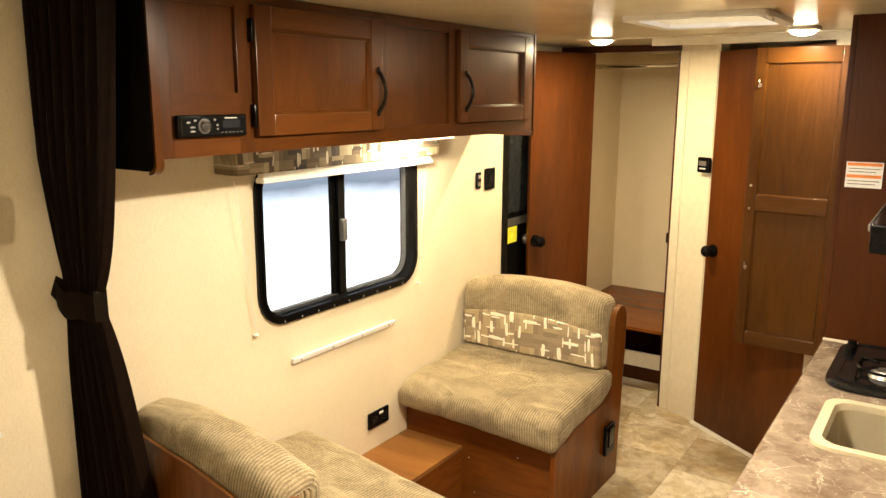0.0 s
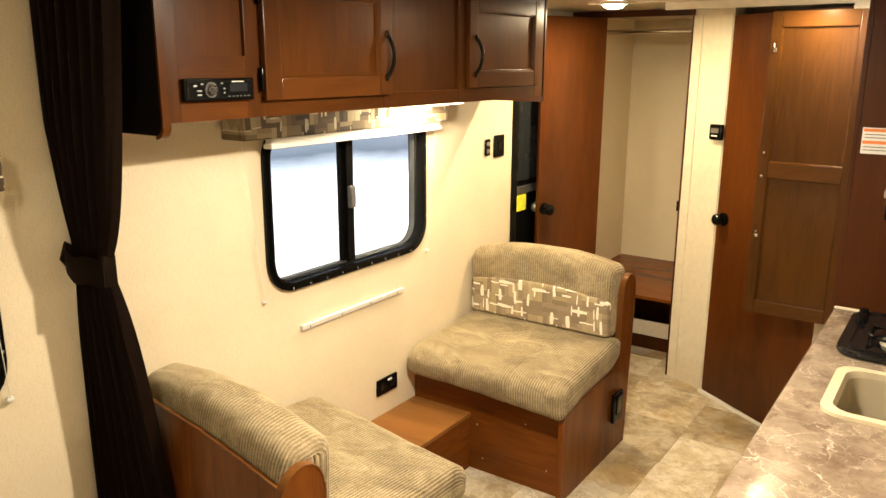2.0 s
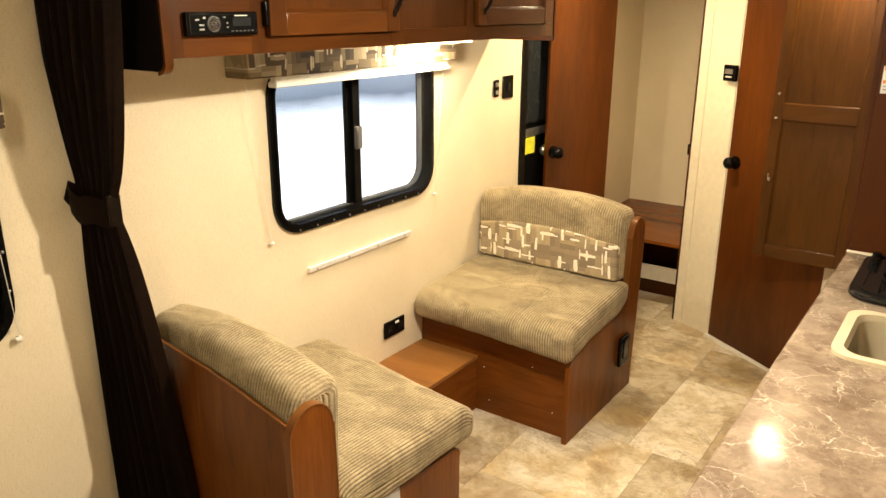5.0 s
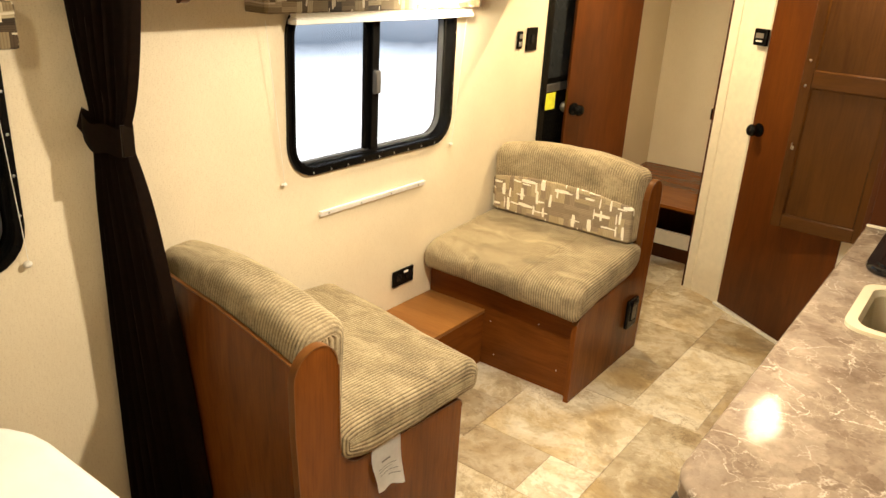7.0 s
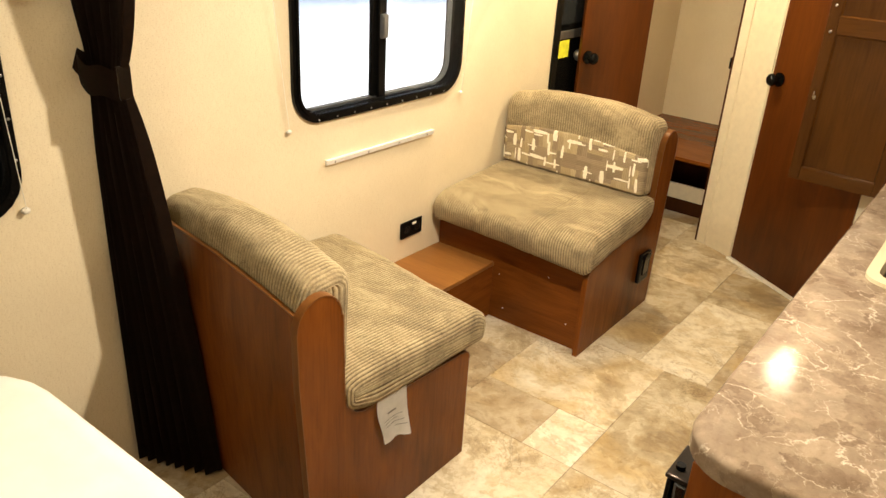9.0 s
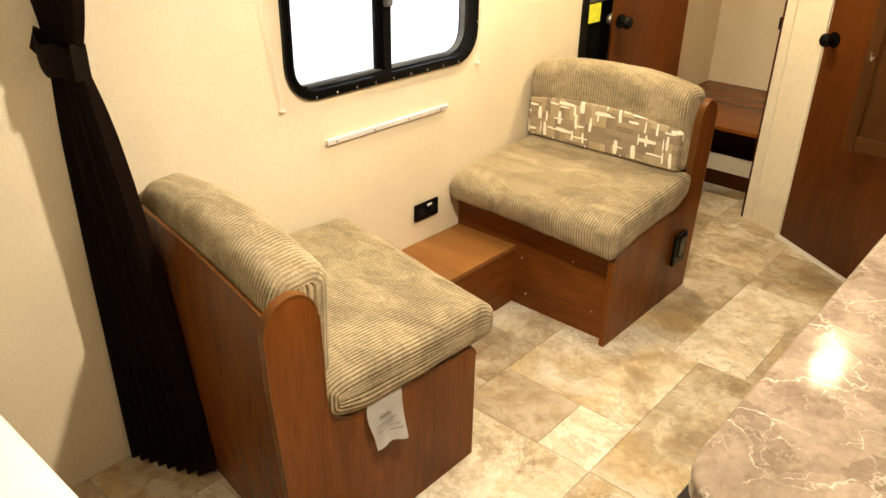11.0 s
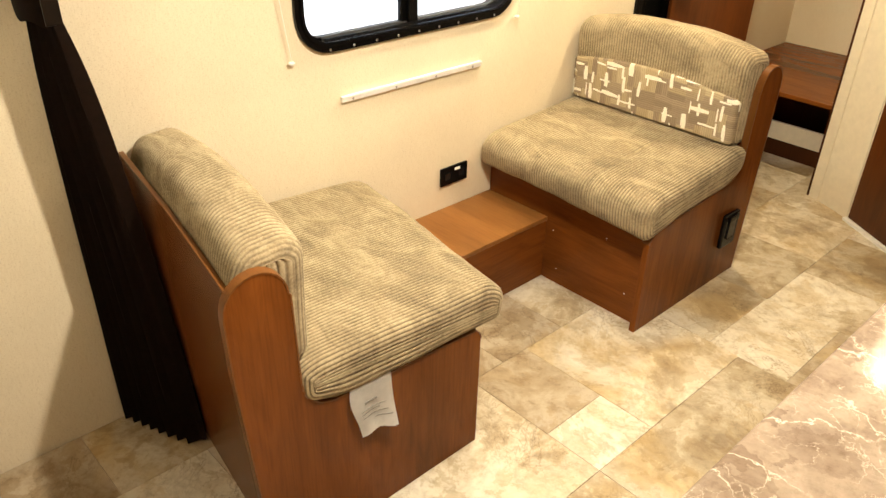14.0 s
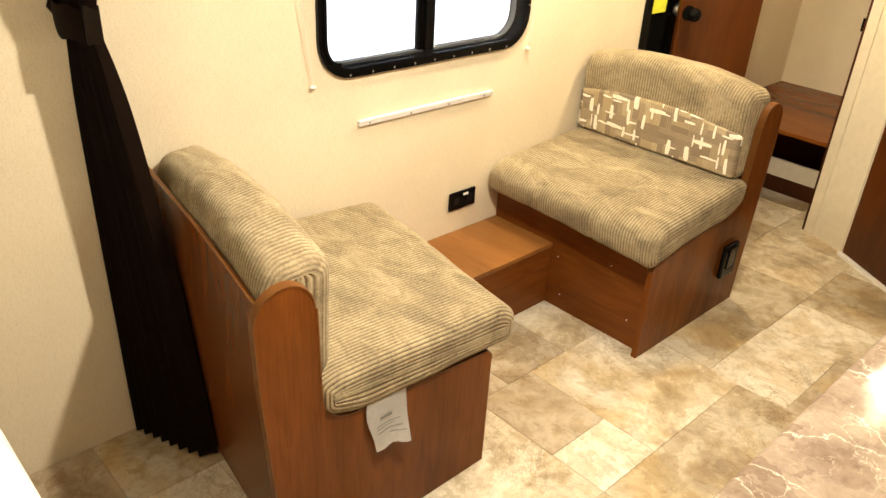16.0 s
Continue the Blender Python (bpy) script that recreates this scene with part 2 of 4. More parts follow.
def laminate():
    """Brown marble print: broken angular patches with thin pale cracks between them."""
    m, t, b = mat("marble_look_laminate")
    v = coords(t)
    wob = nd(t, "ShaderNodeTexNoise", Scale=11.0, Detail=6.0, Roughness=0.65)
    t.links.new(v, wob.inputs["Vector"])
    warp = t.nodes.new("ShaderNodeVectorMath")
    warp.operation = "MULTIPLY_ADD"
    warp.inputs[1].default_value = (0.10, 0.10, 0.10)
    t.links.new(wob.outputs["Color"], warp.inputs[0])
    t.links.new(v, warp.inputs[2])
    base = ramp(t, noise_tex(t, v, 8, 9, 0.68, 0.4), [(0.32, (0.170, 0.124, 0.088)), (0.5, (0.250, 0.192, 0.142)), (0.68, (0.345, 0.275, 0.205))])
    cell = nd(t, "ShaderNodeTexVoronoi", Scale=16.0)
    t.links.new(warp.outputs[0], cell.inputs["Vector"])
    tone = t.nodes.new("ShaderNodeSeparateColor")
    t.links.new(cell.outputs["Color"], tone.inputs[0])
    c = mixc(t, 0.8, base, ramp(t, tone.outputs[0], [(0.0, (0.62, 0.57, 0.53)), (0.5, (0.92, 0.90, 0.88)), (1.0, (1.0, 1.0, 1.0))]), "MULTIPLY")
    grit = ramp(t, noise_tex(t, v, 75, 6, 0.75), [(0.34, (0.60, 0.55, 0.50)), (0.5, (1, 1, 1))])
    c = mixc(t, 0.45, c, grit, "MULTIPLY")
    for sc, wd, low, tint in ((15.0, 0.018, 0.49, (0.48, 0.41, 0.325)), (31.0, 0.024, 0.51, (0.41, 0.345, 0.27)), (6.5, 0.013, 0.43, (0.54, 0.47, 0.385))):
        edge = nd(t, "ShaderNodeTexVoronoi", feature="DISTANCE_TO_EDGE", Scale=sc)
        t.links.new(warp.outputs[0], edge.inputs["Vector"])
        line = ramp(t, edge.outputs["Distance"], [(0.0, (0.9, 0.9, 0.9)), (wd * 0.5, (0.45, 0.45, 0.45)), (wd, (0, 0, 0))])
        gate = ramp(t, noise_tex(t, coords(t, shift=(sc, 2 * sc, 0)), 9.0, 5, 0.65), [(low, (0, 0, 0)), (low + 0.12, (1, 1, 1))])
        fac = nd(t, "ShaderNodeMath", operation="MULTIPLY")
        t.links.new(line, fac.inputs[0])
        t.links.new(gate, fac.inputs[1])
        c = mixc(t, fac.outputs[0], c, tint)
    t.links.new(c, b.inputs["Base Color"])
    b.inputs["Roughness"].default_value = 0.035
    b.inputs["Specular IOR Level"].default_value = 0.08
    bump(t, noise_tex(t, v, 130, 5, 0.7), b, 0.13, 0.0012)
    return m


def glowing(name, colour, strength):
    m, t, b = mat(name)
    b.inputs["Base Color"].default_value = (*colour, 1)
    b.inputs["Emission Color"].default_value = (*colour, 1)
    b.inputs["Emission Strength"].default_value = strength
    return m


def glass(name, tint=(1, 1, 1)):
    m, t, b = mat(name)
    b.inputs["Base Color"].default_value = (*tint, 1)
    b.inputs["Roughness"].default_value = 0.01
    b.inputs["Transmission Weight"].default_value = 1.0
    b.inputs["IOR"].default_value = 1.45
    return m


RIB = 0.0108
WALL = wallpaper()
CHERRY = wood("cherry_veneer", (0.052, 0.0126, 0.0021), (0.205, 0.0625, 0.0100), "z")
CHERRY_X = wood("cherry_veneer_across", (0.052, 0.0126, 0.0021), (0.205, 0.0625, 0.0100), "x")
CHERRY_Y = wood("cherry_veneer_along", (0.052, 0.0126, 0.0021), (0.205, 0.0625, 0.0100), "y")
STEPWOOD = wood("honey_veneer", (0.16, 0.058, 0.013), (0.30, 0.130, 0.034), "x", 0.36)
DOORWOOD = wood("door_veneer", (0.034, 0.0080, 0.0012), (0.116, 0.0325, 0.0048), "z", 0.30, 0.03, 0.3)
CABINET = wood("walnut_stain", (0.031, 0.0088, 0.0014), (0.106, 0.0330, 0.0052), "z", 0.30, 0.04, 0.27)
CABINET_Y = wood("walnut_stain_along", (0.031, 0.0088, 0.0014), (0.106, 0.0330, 0.0052), "y", 0.30, 0.04, 0.27)
BIRCH = wood("stained_birch", (0.028, 0.0095, 0.0017), (0.098, 0.0370, 0.0068), "z", 0.25, 0.05, 0.22)
BIRCH_X = wood("stained_birch_across", (0.028, 0.0095, 0.0017), (0.098, 0.0370, 0.0068), "x", 0.25, 0.05, 0.22)
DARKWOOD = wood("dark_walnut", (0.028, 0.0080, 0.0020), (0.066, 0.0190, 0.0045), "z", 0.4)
EDGE = wood("edge_banding", (0.095, 0.033, 0.007), (0.18, 0.070, 0.017), "z", 0.3)
CORD = corduroy()
PRINT = print_fabric("block_print", (0.072, 0.066, 0), (0.50, 0.40, 0.24), [(0.25, 0.185, 0.115), (0.33, 0.255, 0.165), (0.42, 0.325, 0.18)], (0.88, 0.82, 0.67), 0.72)
VALANCE = print_fabric("valance_print", (0.062, 0.044, 1), (0.52, 0.44, 0.29), [(0.030, 0.018, 0.009), (0.12, 0.080, 0.040), (0.30, 0.23, 0.13)], (0.66, 0.58, 0.43), 0.36)
TILE = stone_tile("slate_look_vinyl", [(0.0, (0.50, 0.435, 0.325)), (0.4, (0.64, 0.58, 0.465)), (1.0, (0.77, 0.715, 0.60))])
TILE_GREY = stone_tile("grey_slate_vinyl", [(0.0, (0.40, 0.33, 0.235)), (1.0, (0.49, 0.41, 0.30))])
GROUT = plain("vinyl_joint", (0.50, 0.40, 0.27), 0.5)
LAMINATE = laminate()
CEILING = plain("ceiling_vinyl", (0.72, 0.635, 0.435), 0.20, 0, 0.04, 6, 0.05)
BLACK = plain("black_plastic", (0.004, 0.0038, 0.0035), 0.2, 0, 0.2, 40, 0.08, 0.15)
GLOSSY = plain("black_enamel", (0.008, 0.008, 0.008), 0.10, 0, 0.2, 20, 0.03)
BRONZE = plain("oiled_bronze", (0.020, 0.014, 0.010), 0.3, 0.7)
CHROME = plain("chrome", (0.75, 0.72, 0.66), 0.16, 1.0, 0.05)
DULLSTEEL = plain("dull_steel", (0.16, 0.155, 0.15), 0.4, 0.6, 0.08)
STEEL = plain("grey_steel", (0.42, 0.41, 0.39), 0.34, 0.9, 0.08)
WHITE = plain("white_paint", (0.78, 0.75, 0.68), 0.42, 0, 0.04)
SILVERBAR = plain("white_aluminium", (0.82, 0.80, 0.76), 0.32, 0.0, 0.05)
BISQUE = plain("bisque_enamel", (0.60, 0.52, 0.36), 0.16, 0, 0.03, 8, 0.02)
PAPER = plain("paper", (0.78, 0.75, 0.70), 0.8, 0, 0.04, 60)
INK = plain("grey_ink", (0.22, 0.20, 0.18), 0.8)
SHADED_SIDE = plain("shaded_side", (0.0040, 0.0026, 0.0020), 0.6, 0, 0.2, 20, 0.1, 0.1)
YELLOW = plain("yellow_label", (0.80, 0.80, 0.05), 0.5)
ORANGE = plain("orange_ink", (0.75, 0.22, 0.04), 0.6)
LINEN = plain("white_linen", (0.80, 0.79, 0.76), 0.85, 0, 0.04, 12)
CURTAIN = plain("brown_cloth", (0.0145, 0.0064, 0.0032), 0.6, 0, 0.15, 60, 0.2, 0.15)
CREAM = plain("cream_trim", (0.74, 0.66, 0.50), 0.42, 0, 0.04)
GLASS = glass("window_glass")
SMOKE = plain("dark_screen", (0.02, 0.022, 0.024), 0.22)
PUCKLENS = glowing("puck_lens", (1.0, 0.86, 0.62), 34)
TUBELENS = glowing("tube_lens", (1.0, 0.86, 0.62), 4)
SKYLIGHT = glowing("skylight_lens", (0.96, 0.93, 0.88), 1.0)

# ---- building helpers ----
BASE = {}


def thing(name, place, label, category, group=""):
    ob = new(name)
    ob.location = place
    BASE[ob.name] = Vector(place)
    return tagged(ob, label, category, group)


def mesh_of(bm, name, material, smooth=None):
    bmesh.ops.recalc_face_normals(bm, faces=bm.faces)
    me = bpy.data.meshes.new(name)
    bm.to_mesh(me)
    bm.free()
    for m in (material if isinstance(material, (list, tuple)) else [material]):
        me.materials.append(m)
    if smooth:
        me.shade_smooth()
        me.set_sharp_from_angle(angle=radians(smooth))
    return me


def part(name, bm, material, parent, label="", smooth=21):
    """Links a bmesh made in world metres as one mesh under a thing or a part."""
    base = BASE[parent.name]
    bm.transform(Matrix.Translation(-base))
    ob = new(name, mesh_of(bm, name, material, smooth))
    ob.parent = parent
    BASE[ob.name] = base
    return tagged(ob, label)


def single(name, bm, material, place, label, category, group="", kind="", smooth=21):
    """A thing or a piece of the setting that is one mesh."""
    bm.transform(Matrix.Translation(-Vector(place)))
    ob = new(name, mesh_of(bm, name, material, smooth))
    ob.location = place
    BASE[ob.name] = Vector(place)
    return tagged(ob, label, category, group, kind)


def box(x0, x1, y0, y1, z0, z1, r=0.0, seg=2, bm=None):
    b = bmesh.new()
    bmesh.ops.create_cube(b, size=1, matrix=Matrix.Translation(((x0 + x1) / 2, (y0 + y1) / 2, (z0 + z1) / 2)) @ Matrix.Diagonal((x1 - x0, y1 - y0, z1 - z0, 1)))
    if r:
        bmesh.ops.bevel(b, geom=b.edges[:], offset=r, segments=seg, affect="EDGES", profile=0.5)
    return join(bm, b)


def join(bm, b):
    if bm is None:
        return b
    tmp = bpy.data.meshes.new("tmp")
    b.to_mesh(tmp)
    b.free()
    bm.from_mesh(tmp)
    bpy.data.meshes.remove(tmp)
    return bm


def prism(loop, axis, a, b_, r=0.0, bm=None):
    """A solid from a flat loop of pairs, pushed along an axis from a to b_. Pairs: (y, z) for x, (x, z) for y, (x, y) for z."""
    b = bmesh.new()

    def at(p, d):
        return {"x": (d, p[0], p[1]), "y": (p[0], d, p[1]), "z": (p[0], p[1], d)}[axis]
    lo = [b.verts.new(at(p, a)) for p in loop]
    hi = [b.verts.new(at(p, b_)) for p in loop]
    f1, f2 = b.faces.new(lo), b.faces.new(hi)
    for i in range(len(loop)):
        b.faces.new((lo[i], lo[i - 1], hi[i - 1], hi[i]))
    bmesh.ops.recalc_face_normals(b, faces=b.faces)
    if r:
        rims = list({e for f in (f1, f2) for e in f.edges})
        bmesh.ops.bevel(b, geom=rims, offset=r, segments=2, affect="EDGES", profile=0.5)
    return join(bm, b)


def cyl(p, q, r, seg=20, r2=None, bm=None):
    b = bmesh.new()
    p, q = Vector(p), Vector(q)
    d = q - p
    m = Matrix.Translation((p + q) / 2) @ d.to_track_quat("Z", "Y").to_matrix().to_4x4()
    bmesh.ops.create_cone(b, cap_ends=True, segments=seg, radius1=r, radius2=r if r2 is None else r2, depth=d.length, matrix=m)
    return join(bm, b)


def ball(p, r, scale=(1, 1, 1), bm=None):
    b = bmesh.new()
    bmesh.ops.create_uvsphere(b, u_segments=20, v_segments=12, radius=r, matrix=Matrix.Translation(p) @ Matrix.Diagonal((*scale, 1)))
    return join(bm, b)


def tube(points, r, seg=8, bm=None):
    b = bmesh.new()
    pts = [Vector(p) for p in points]
    rings = []
    for i, p in enumerate(pts):
        d = (pts[min(i + 1, len(pts) - 1)] - pts[max(i - 1, 0)]).normalized()
        side = d.cross(Vector((0.31, 0.42, 0.85))).normalized()
        up = d.cross(side)
        rings.append([b.verts.new(p + r * (math.cos(2 * math.pi * k / seg) * side + math.sin(2 * math.pi * k / seg) * up)) for k in range(seg)])
    for u, w in zip(rings, rings[1:]):
        for k in range(seg):
            b.faces.new((u[k], u[k - 1], w[k - 1], w[k]))
    b.faces.new(rings[0])
    b.faces.new(rings[-1])
    return join(bm, b)


def rounded(a0, a1, b0, b1, r, n=6):
    """A loop of pairs: a rectangle with round corners."""
    out = []
    for ca, cb, start in ((a1 - r, b1 - r, 0), (a0 + r, b1 - r, 90), (a0 + r, b0 + r, 180), (a1 - r, b0 + r, 270)):
        for k in range(n + 1):
            w = radians(start + 90 * k / n)
            out.append((ca + r * math.cos(w), cb + r * math.sin(w)))
    return out


def ring(outer, inner, axis, a, b_, bm=None):
    """A solid between two loops with as many points each."""
    b = bmesh.new()

    def at(p, d):
        return {"x": (d, p[0], p[1]), "y": (p[0], d, p[1]), "z": (p[0], p[1], d)}[axis]
    v = [[b.verts.new(at(p, d)) for p in loop] for loop, d in ((outer, a), (outer, b_), (inner, b_), (inner, a))]
    n = len(outer)
    for k in range(4):
        for i in range(n):
            b.faces.new((v[k][i - 1], v[k][i], v[(k + 1) % 4][i], v[(k + 1) % 4][i - 1]))
    return join(bm, b)


def plate(outer, holes, axis, a, b_):
    """A wall with openings that go through it."""
    b = bmesh.new()

    def at(p, d):
        return {"x": (d, p[0], p[1]), "y": (p[0], d, p[1]), "z": (p[0], p[1], d)}[axis]
    edges = []
    for loop in (outer, *holes):
        vs = [b.verts.new(at(p, a)) for p in loop]
        edges += [b.edges.new((vs[i - 1], vs[i])) for i in range(len(vs))]
    bmesh.ops.triangle_fill(b, use_beauty=True, edges=edges)
    got = bmesh.ops.extrude_face_region(b, geom=b.faces[:])
    way = Vector(at((0, 0), b_ - a))
    bmesh.ops.translate(b, vec=way, verts=[g for g in got["geom"] if isinstance(g, bmesh.types.BMVert)])
    return b


def bent(bm, m):
    bm.transform(m)
    return bm

# ---- the shell ----
W1 = rounded(-0.803, 0.054, 0.940, 1.480, 0.095)
W2 = rounded(-2.75, -1.70, 0.885, 1.46, 0.095)
DOORWAY = [(0.84, 0.02), (1.40, 0.02), (1.40, 1.80), (0.84, 1.80)]
single("wall_west", plate([(-4.3, -0.05), (2.42, -0.05), (2.42, 2.02), (-4.3, 2.02)], [W1, W2, DOORWAY], "x", 0.0, -0.05), WALL, (0, 0, 0), "cream wallpapered long wall", "wall", kind="structure", smooth=None)
single("wall_east", box(2.10, 2.15, -4.3, 2.42, -0.05, 2.02), WALL, (2.1, 0, 0), "cream wallpapered long wall behind the kitchen", "wall", kind="structure", smooth=None)
single("wall_north", box(0, 2.10, 2.36, 2.41, -0.05, 2.02), WALL, (1, 2.36, 0), "cream rear wall", "wall", kind="structure", smooth=None)
single("wall_south", box(0, 2.10, -4.3, -4.25, -0.05, 2.02), WALL, (1, -4.25, 0), "cream front wall", "wall", kind="structure", smooth=None)
VENT = rounded(0.945, 1.345, 0.0, 0.385, 0.03)
single("ceiling", plate([(0, -4.25), (2.10, -4.25), (2.10, 2.36), (0, 2.36)], [VENT], "z", CEIL, CEIL + 0.05), CEILING, (1, 0, CEIL), "glossy cream vinyl ceiling", "ceiling", kind="structure", smooth=None)
floor = single("floor", box(0, 2.10, -4.25, 2.36, -0.05, -0.004), GROUT, (1, 0, 0), "stone-look vinyl tile floor", "floor", kind="structure", smooth=None)

# bulkhead between wardrobe and bathroom door, and the bathroom side of it
jamb = [(0.655, 1.480), (0.878, 1.375), (0.905, 1.43), (0.905, 2.36), (0.655, 2.36)]
single("wall_bulkhead", prism(jamb, "z", 0.0, CEIL), CREAM, (0.78, 1.43, 0), "cream bulkhead with vertical trim strips", "wall", kind="structure", smooth=None)
tr = Vector((0.223, -0.105, 0)).normalized()
for k, wd in ((0.004, 0.055), (0.186, 0.055)):
    p = Vector((0.655, 1.480, 0)) + tr * k
    n = Vector((tr.y, -tr.x, 0)) * 0.006
    q = p + tr * wd
    single("trim", prism([(p.x, p.y), (q.x, q.y), (q.x + n.x, q.y + n.y), (p.x + n.x, p.y + n.y)], "z", 0.0, 1.925, 0.003), CREAM, (p.x, p.y, 0), "cream trim strip on the bulkhead", "trim", kind="structure")
single("wall_bathroom", box(0.905, 2.10, 1.62, 1.65, 0, CEIL), CREAM, (1.5, 1.63, 0), "cream bathroom partition", "wall", kind="structure", smooth=None)
single("wall_bath_stub", box(1.43, 1.56, 0.985, 1.62, 0, CEIL), CREAM, (1.5, 1.2, 0), "cream partition beside the bathroom door", "wall", kind="structure", smooth=None)
single("wall_header", box(0.66, 1.56, 1.02, 1.05, 1.93, CEIL), CREAM, (1.2, 1.03, 1.93), "cream header over the bathroom door", "wall", kind="structure", smooth=None)
single("trim", box(0.0, 0.66, 1.45, 1.475, 1.928, CEIL, 0.003), DARKWOOD, (0.3, 1.46, 1.93), "dark wood header over the wardrobe", "trim", kind="structure")
single("trim", box(0.0, 0.185, 1.45, 1.475, 0.0, 1.928, 0.003), DARKWOOD, (0.09, 1.46, 0), "dark wood stile beside the wardrobe opening", "trim", kind="structure")
single("threshold", prism([(0.862, 1.352), (1.36, 1.03), (1.37, 1.05), (0.872, 1.370)], "z", 0.0, 0.012), WHITE, (1.1, 1.2, 0), "white threshold strip under the bathroom door", "threshold", kind="structure")

# ---- windows ----


def window(name, y0, y1, z0, z1, label, panes):
    w = thing(name, (0, (y0 + y1) / 2, z0), label, "window")
    w["kind"] = "structure"

    def loop_in(d_):
        return rounded(y0 + d_, y1 - d_, z0 + d_, z1 - d_, 0.095 - d_)
    part("window_frame", ring(loop_in(-0.020), loop_in(0.004), "x", 0.001, 0.013), BLACK, w, "glossy black outer frame")
    part("inner_flange", ring(loop_in(-0.004), loop_in(0.006), "x", 0.0132, 0.019), BLACK, w)
    part("reveal", ring(loop_in(0.001), loop_in(0.009), "x", -0.060, 0.0128), BLACK, w)
    part("track", ring(loop_in(0.0092), loop_in(0.014), "x", -0.058, -0.036), BLACK, w)
    # grey ring and grey lip added as the pale glints on the black track
    part("glazing_bead", ring(loop_in(0.0143), loop_in(0.0172), "x", -0.050, -0.028), DULLSTEEL, w, "thin grey ring added for the glints along the track")
    part("sill_lip", box(-0.034, -0.028, y0 + 0.09, y1 - 0.09, z0 + 0.0095, z0 + 0.017, 0.002), DULLSTEEL, w)
    part("sill_lip", box(-0.014, -0.008, y0 + 0.085, y1 - 0.085, z0 + 0.0095, z0 + 0.014, 0.002), GLOSSY, w)
    if panes:
        ym = -0.386
        part("mullion", box(-0.047, -0.028, ym - 0.030, ym + 0.012, z0 + 0.012, z1 - 0.012, 0.003), BLACK, w)
        part("mullion", box(-0.027, -0.012, ym - 0.010, ym + 0.028, z0 + 0.012, z1 - 0.012, 0.003), BLACK, w)
        part("latch", box(-0.012, 0.004, ym - 0.010, ym + 0.022, 1.162, 1.245, 0.004), DULLSTEEL, w, "grey sliding latch")
        part("latch_lip", box(0.0042, 0.009, ym - 0.009, ym - 0.002, 1.170, 1.237, 0.002), DULLSTEEL, w)
        for a, b_, x in ((y0 + 0.012, ym, -0.040), (ym, y1 - 0.012, -0.020)):
            g = part("pane", box(x - 0.002, x + 0.002, a, b_, z0 + 0.014, z1 - 0.014), GLASS, w)
            g.visible_shadow = False
    else:
        g = part("pane", box(-0.042, -0.038, y0 + 0.02, y1 - 0.02, z0 + 0.025, z1 - 0.025), SMOKE, w, "dark glass")
    for k in range(9):
        for yy, zz in ((y0 + 0.09 + k * (y1 - y0 - 0.18) / 8, z0 + 0.008),):
            part("screw", ball((0.013, yy, zz - 0.020), 0.0040, (0.5, 1, 1)), STEEL, w)
    for k in range(4):
        part("screw", ball((0.013, y1 + 0.012, z0 + 0.12 + 0.1 * k), 0.0040, (0.5, 1, 1)), STEEL, w)
    return w


window("window_1", -0.803, 0.054, 0.940, 1.480, "black-framed sliding window with bright daylight behind", True)
window("window_2", -2.75, -1.70, 0.885, 1.46, "black-framed dark window beside the bed", False)

m, t, b = mat("bright_lot")
v = coords(t, shift=(0, 0, 0.56))
sep = t.nodes.new("ShaderNodeSeparateXYZ")
t.links.new(v, sep.inputs[0])
band = t.nodes.new("ShaderNodeMath")
band.operation = "MULTIPLY_ADD"
t.links.new(noise_tex(t, coords(t, (1, 0.5, 1.6)), 0.9, 5, 0.6), band.inputs[0])
band.inputs[1].default_value = 0.5
t.links.new(sep.outputs[2], band.inputs[2])
glow = ramp(t, band.outputs[0], [(0.0, (1, 1, 1)), (0.18, (0.93, 0.95, 1.0)), (0.35, (0.50, 0.57, 0.66)), (0.5, (0.16, 0.20, 0.26)), (0.8, (0.30, 0.36, 0.44))])
t.links.new(glow, b.inputs["Emission Color"])
b.inputs["Emission Strength"].default_value = 1.7
b.inputs["Base Color"].default_value = (0, 0, 0, 1)
single("backdrop", box(-4.02, -4.0, -4, 8, -3, 4), m, (-4, 1, 1.0), "overexposed bright yard outside the window", "backdrop", kind="structure", smooth=None)

# ---- entry door, seen edge on ----
door = thing("door_1", (0, 1.12, 0.02), "black framed entry door with a dark screen and a yellow label", "door")
door["kind"] = "structure"
part("door_frame", ring([(0.815, 0.0), (1.425, 0.0), (1.425, 1.825), (0.815, 1.825)], [(0.86, 0.05), (1.38, 0.05), (1.38, 1.78), (0.86, 1.78)], "x", 0.001, 0.012), BLACK, door)
part("door_leaf", box(-0.045, -0.025, 0.845, 1.395, 0.025, 1.795, 0.004), BLACK, door)
part("screen", box(-0.024, -0.018, 0.90, 1.34, 1.10, 1.74), SMOKE, door, "dark screen panel")
part("crossbar", box(-0.025, -0.012, 0.86, 1.38, 1.03, 1.07, 0.003), STEEL, door)
part("label", box(-0.0175, -0.0165, 0.90, 1.01, 0.94, 1.025), YELLOW, door, "yellow sticker")

# ---- overhead cabinet ----


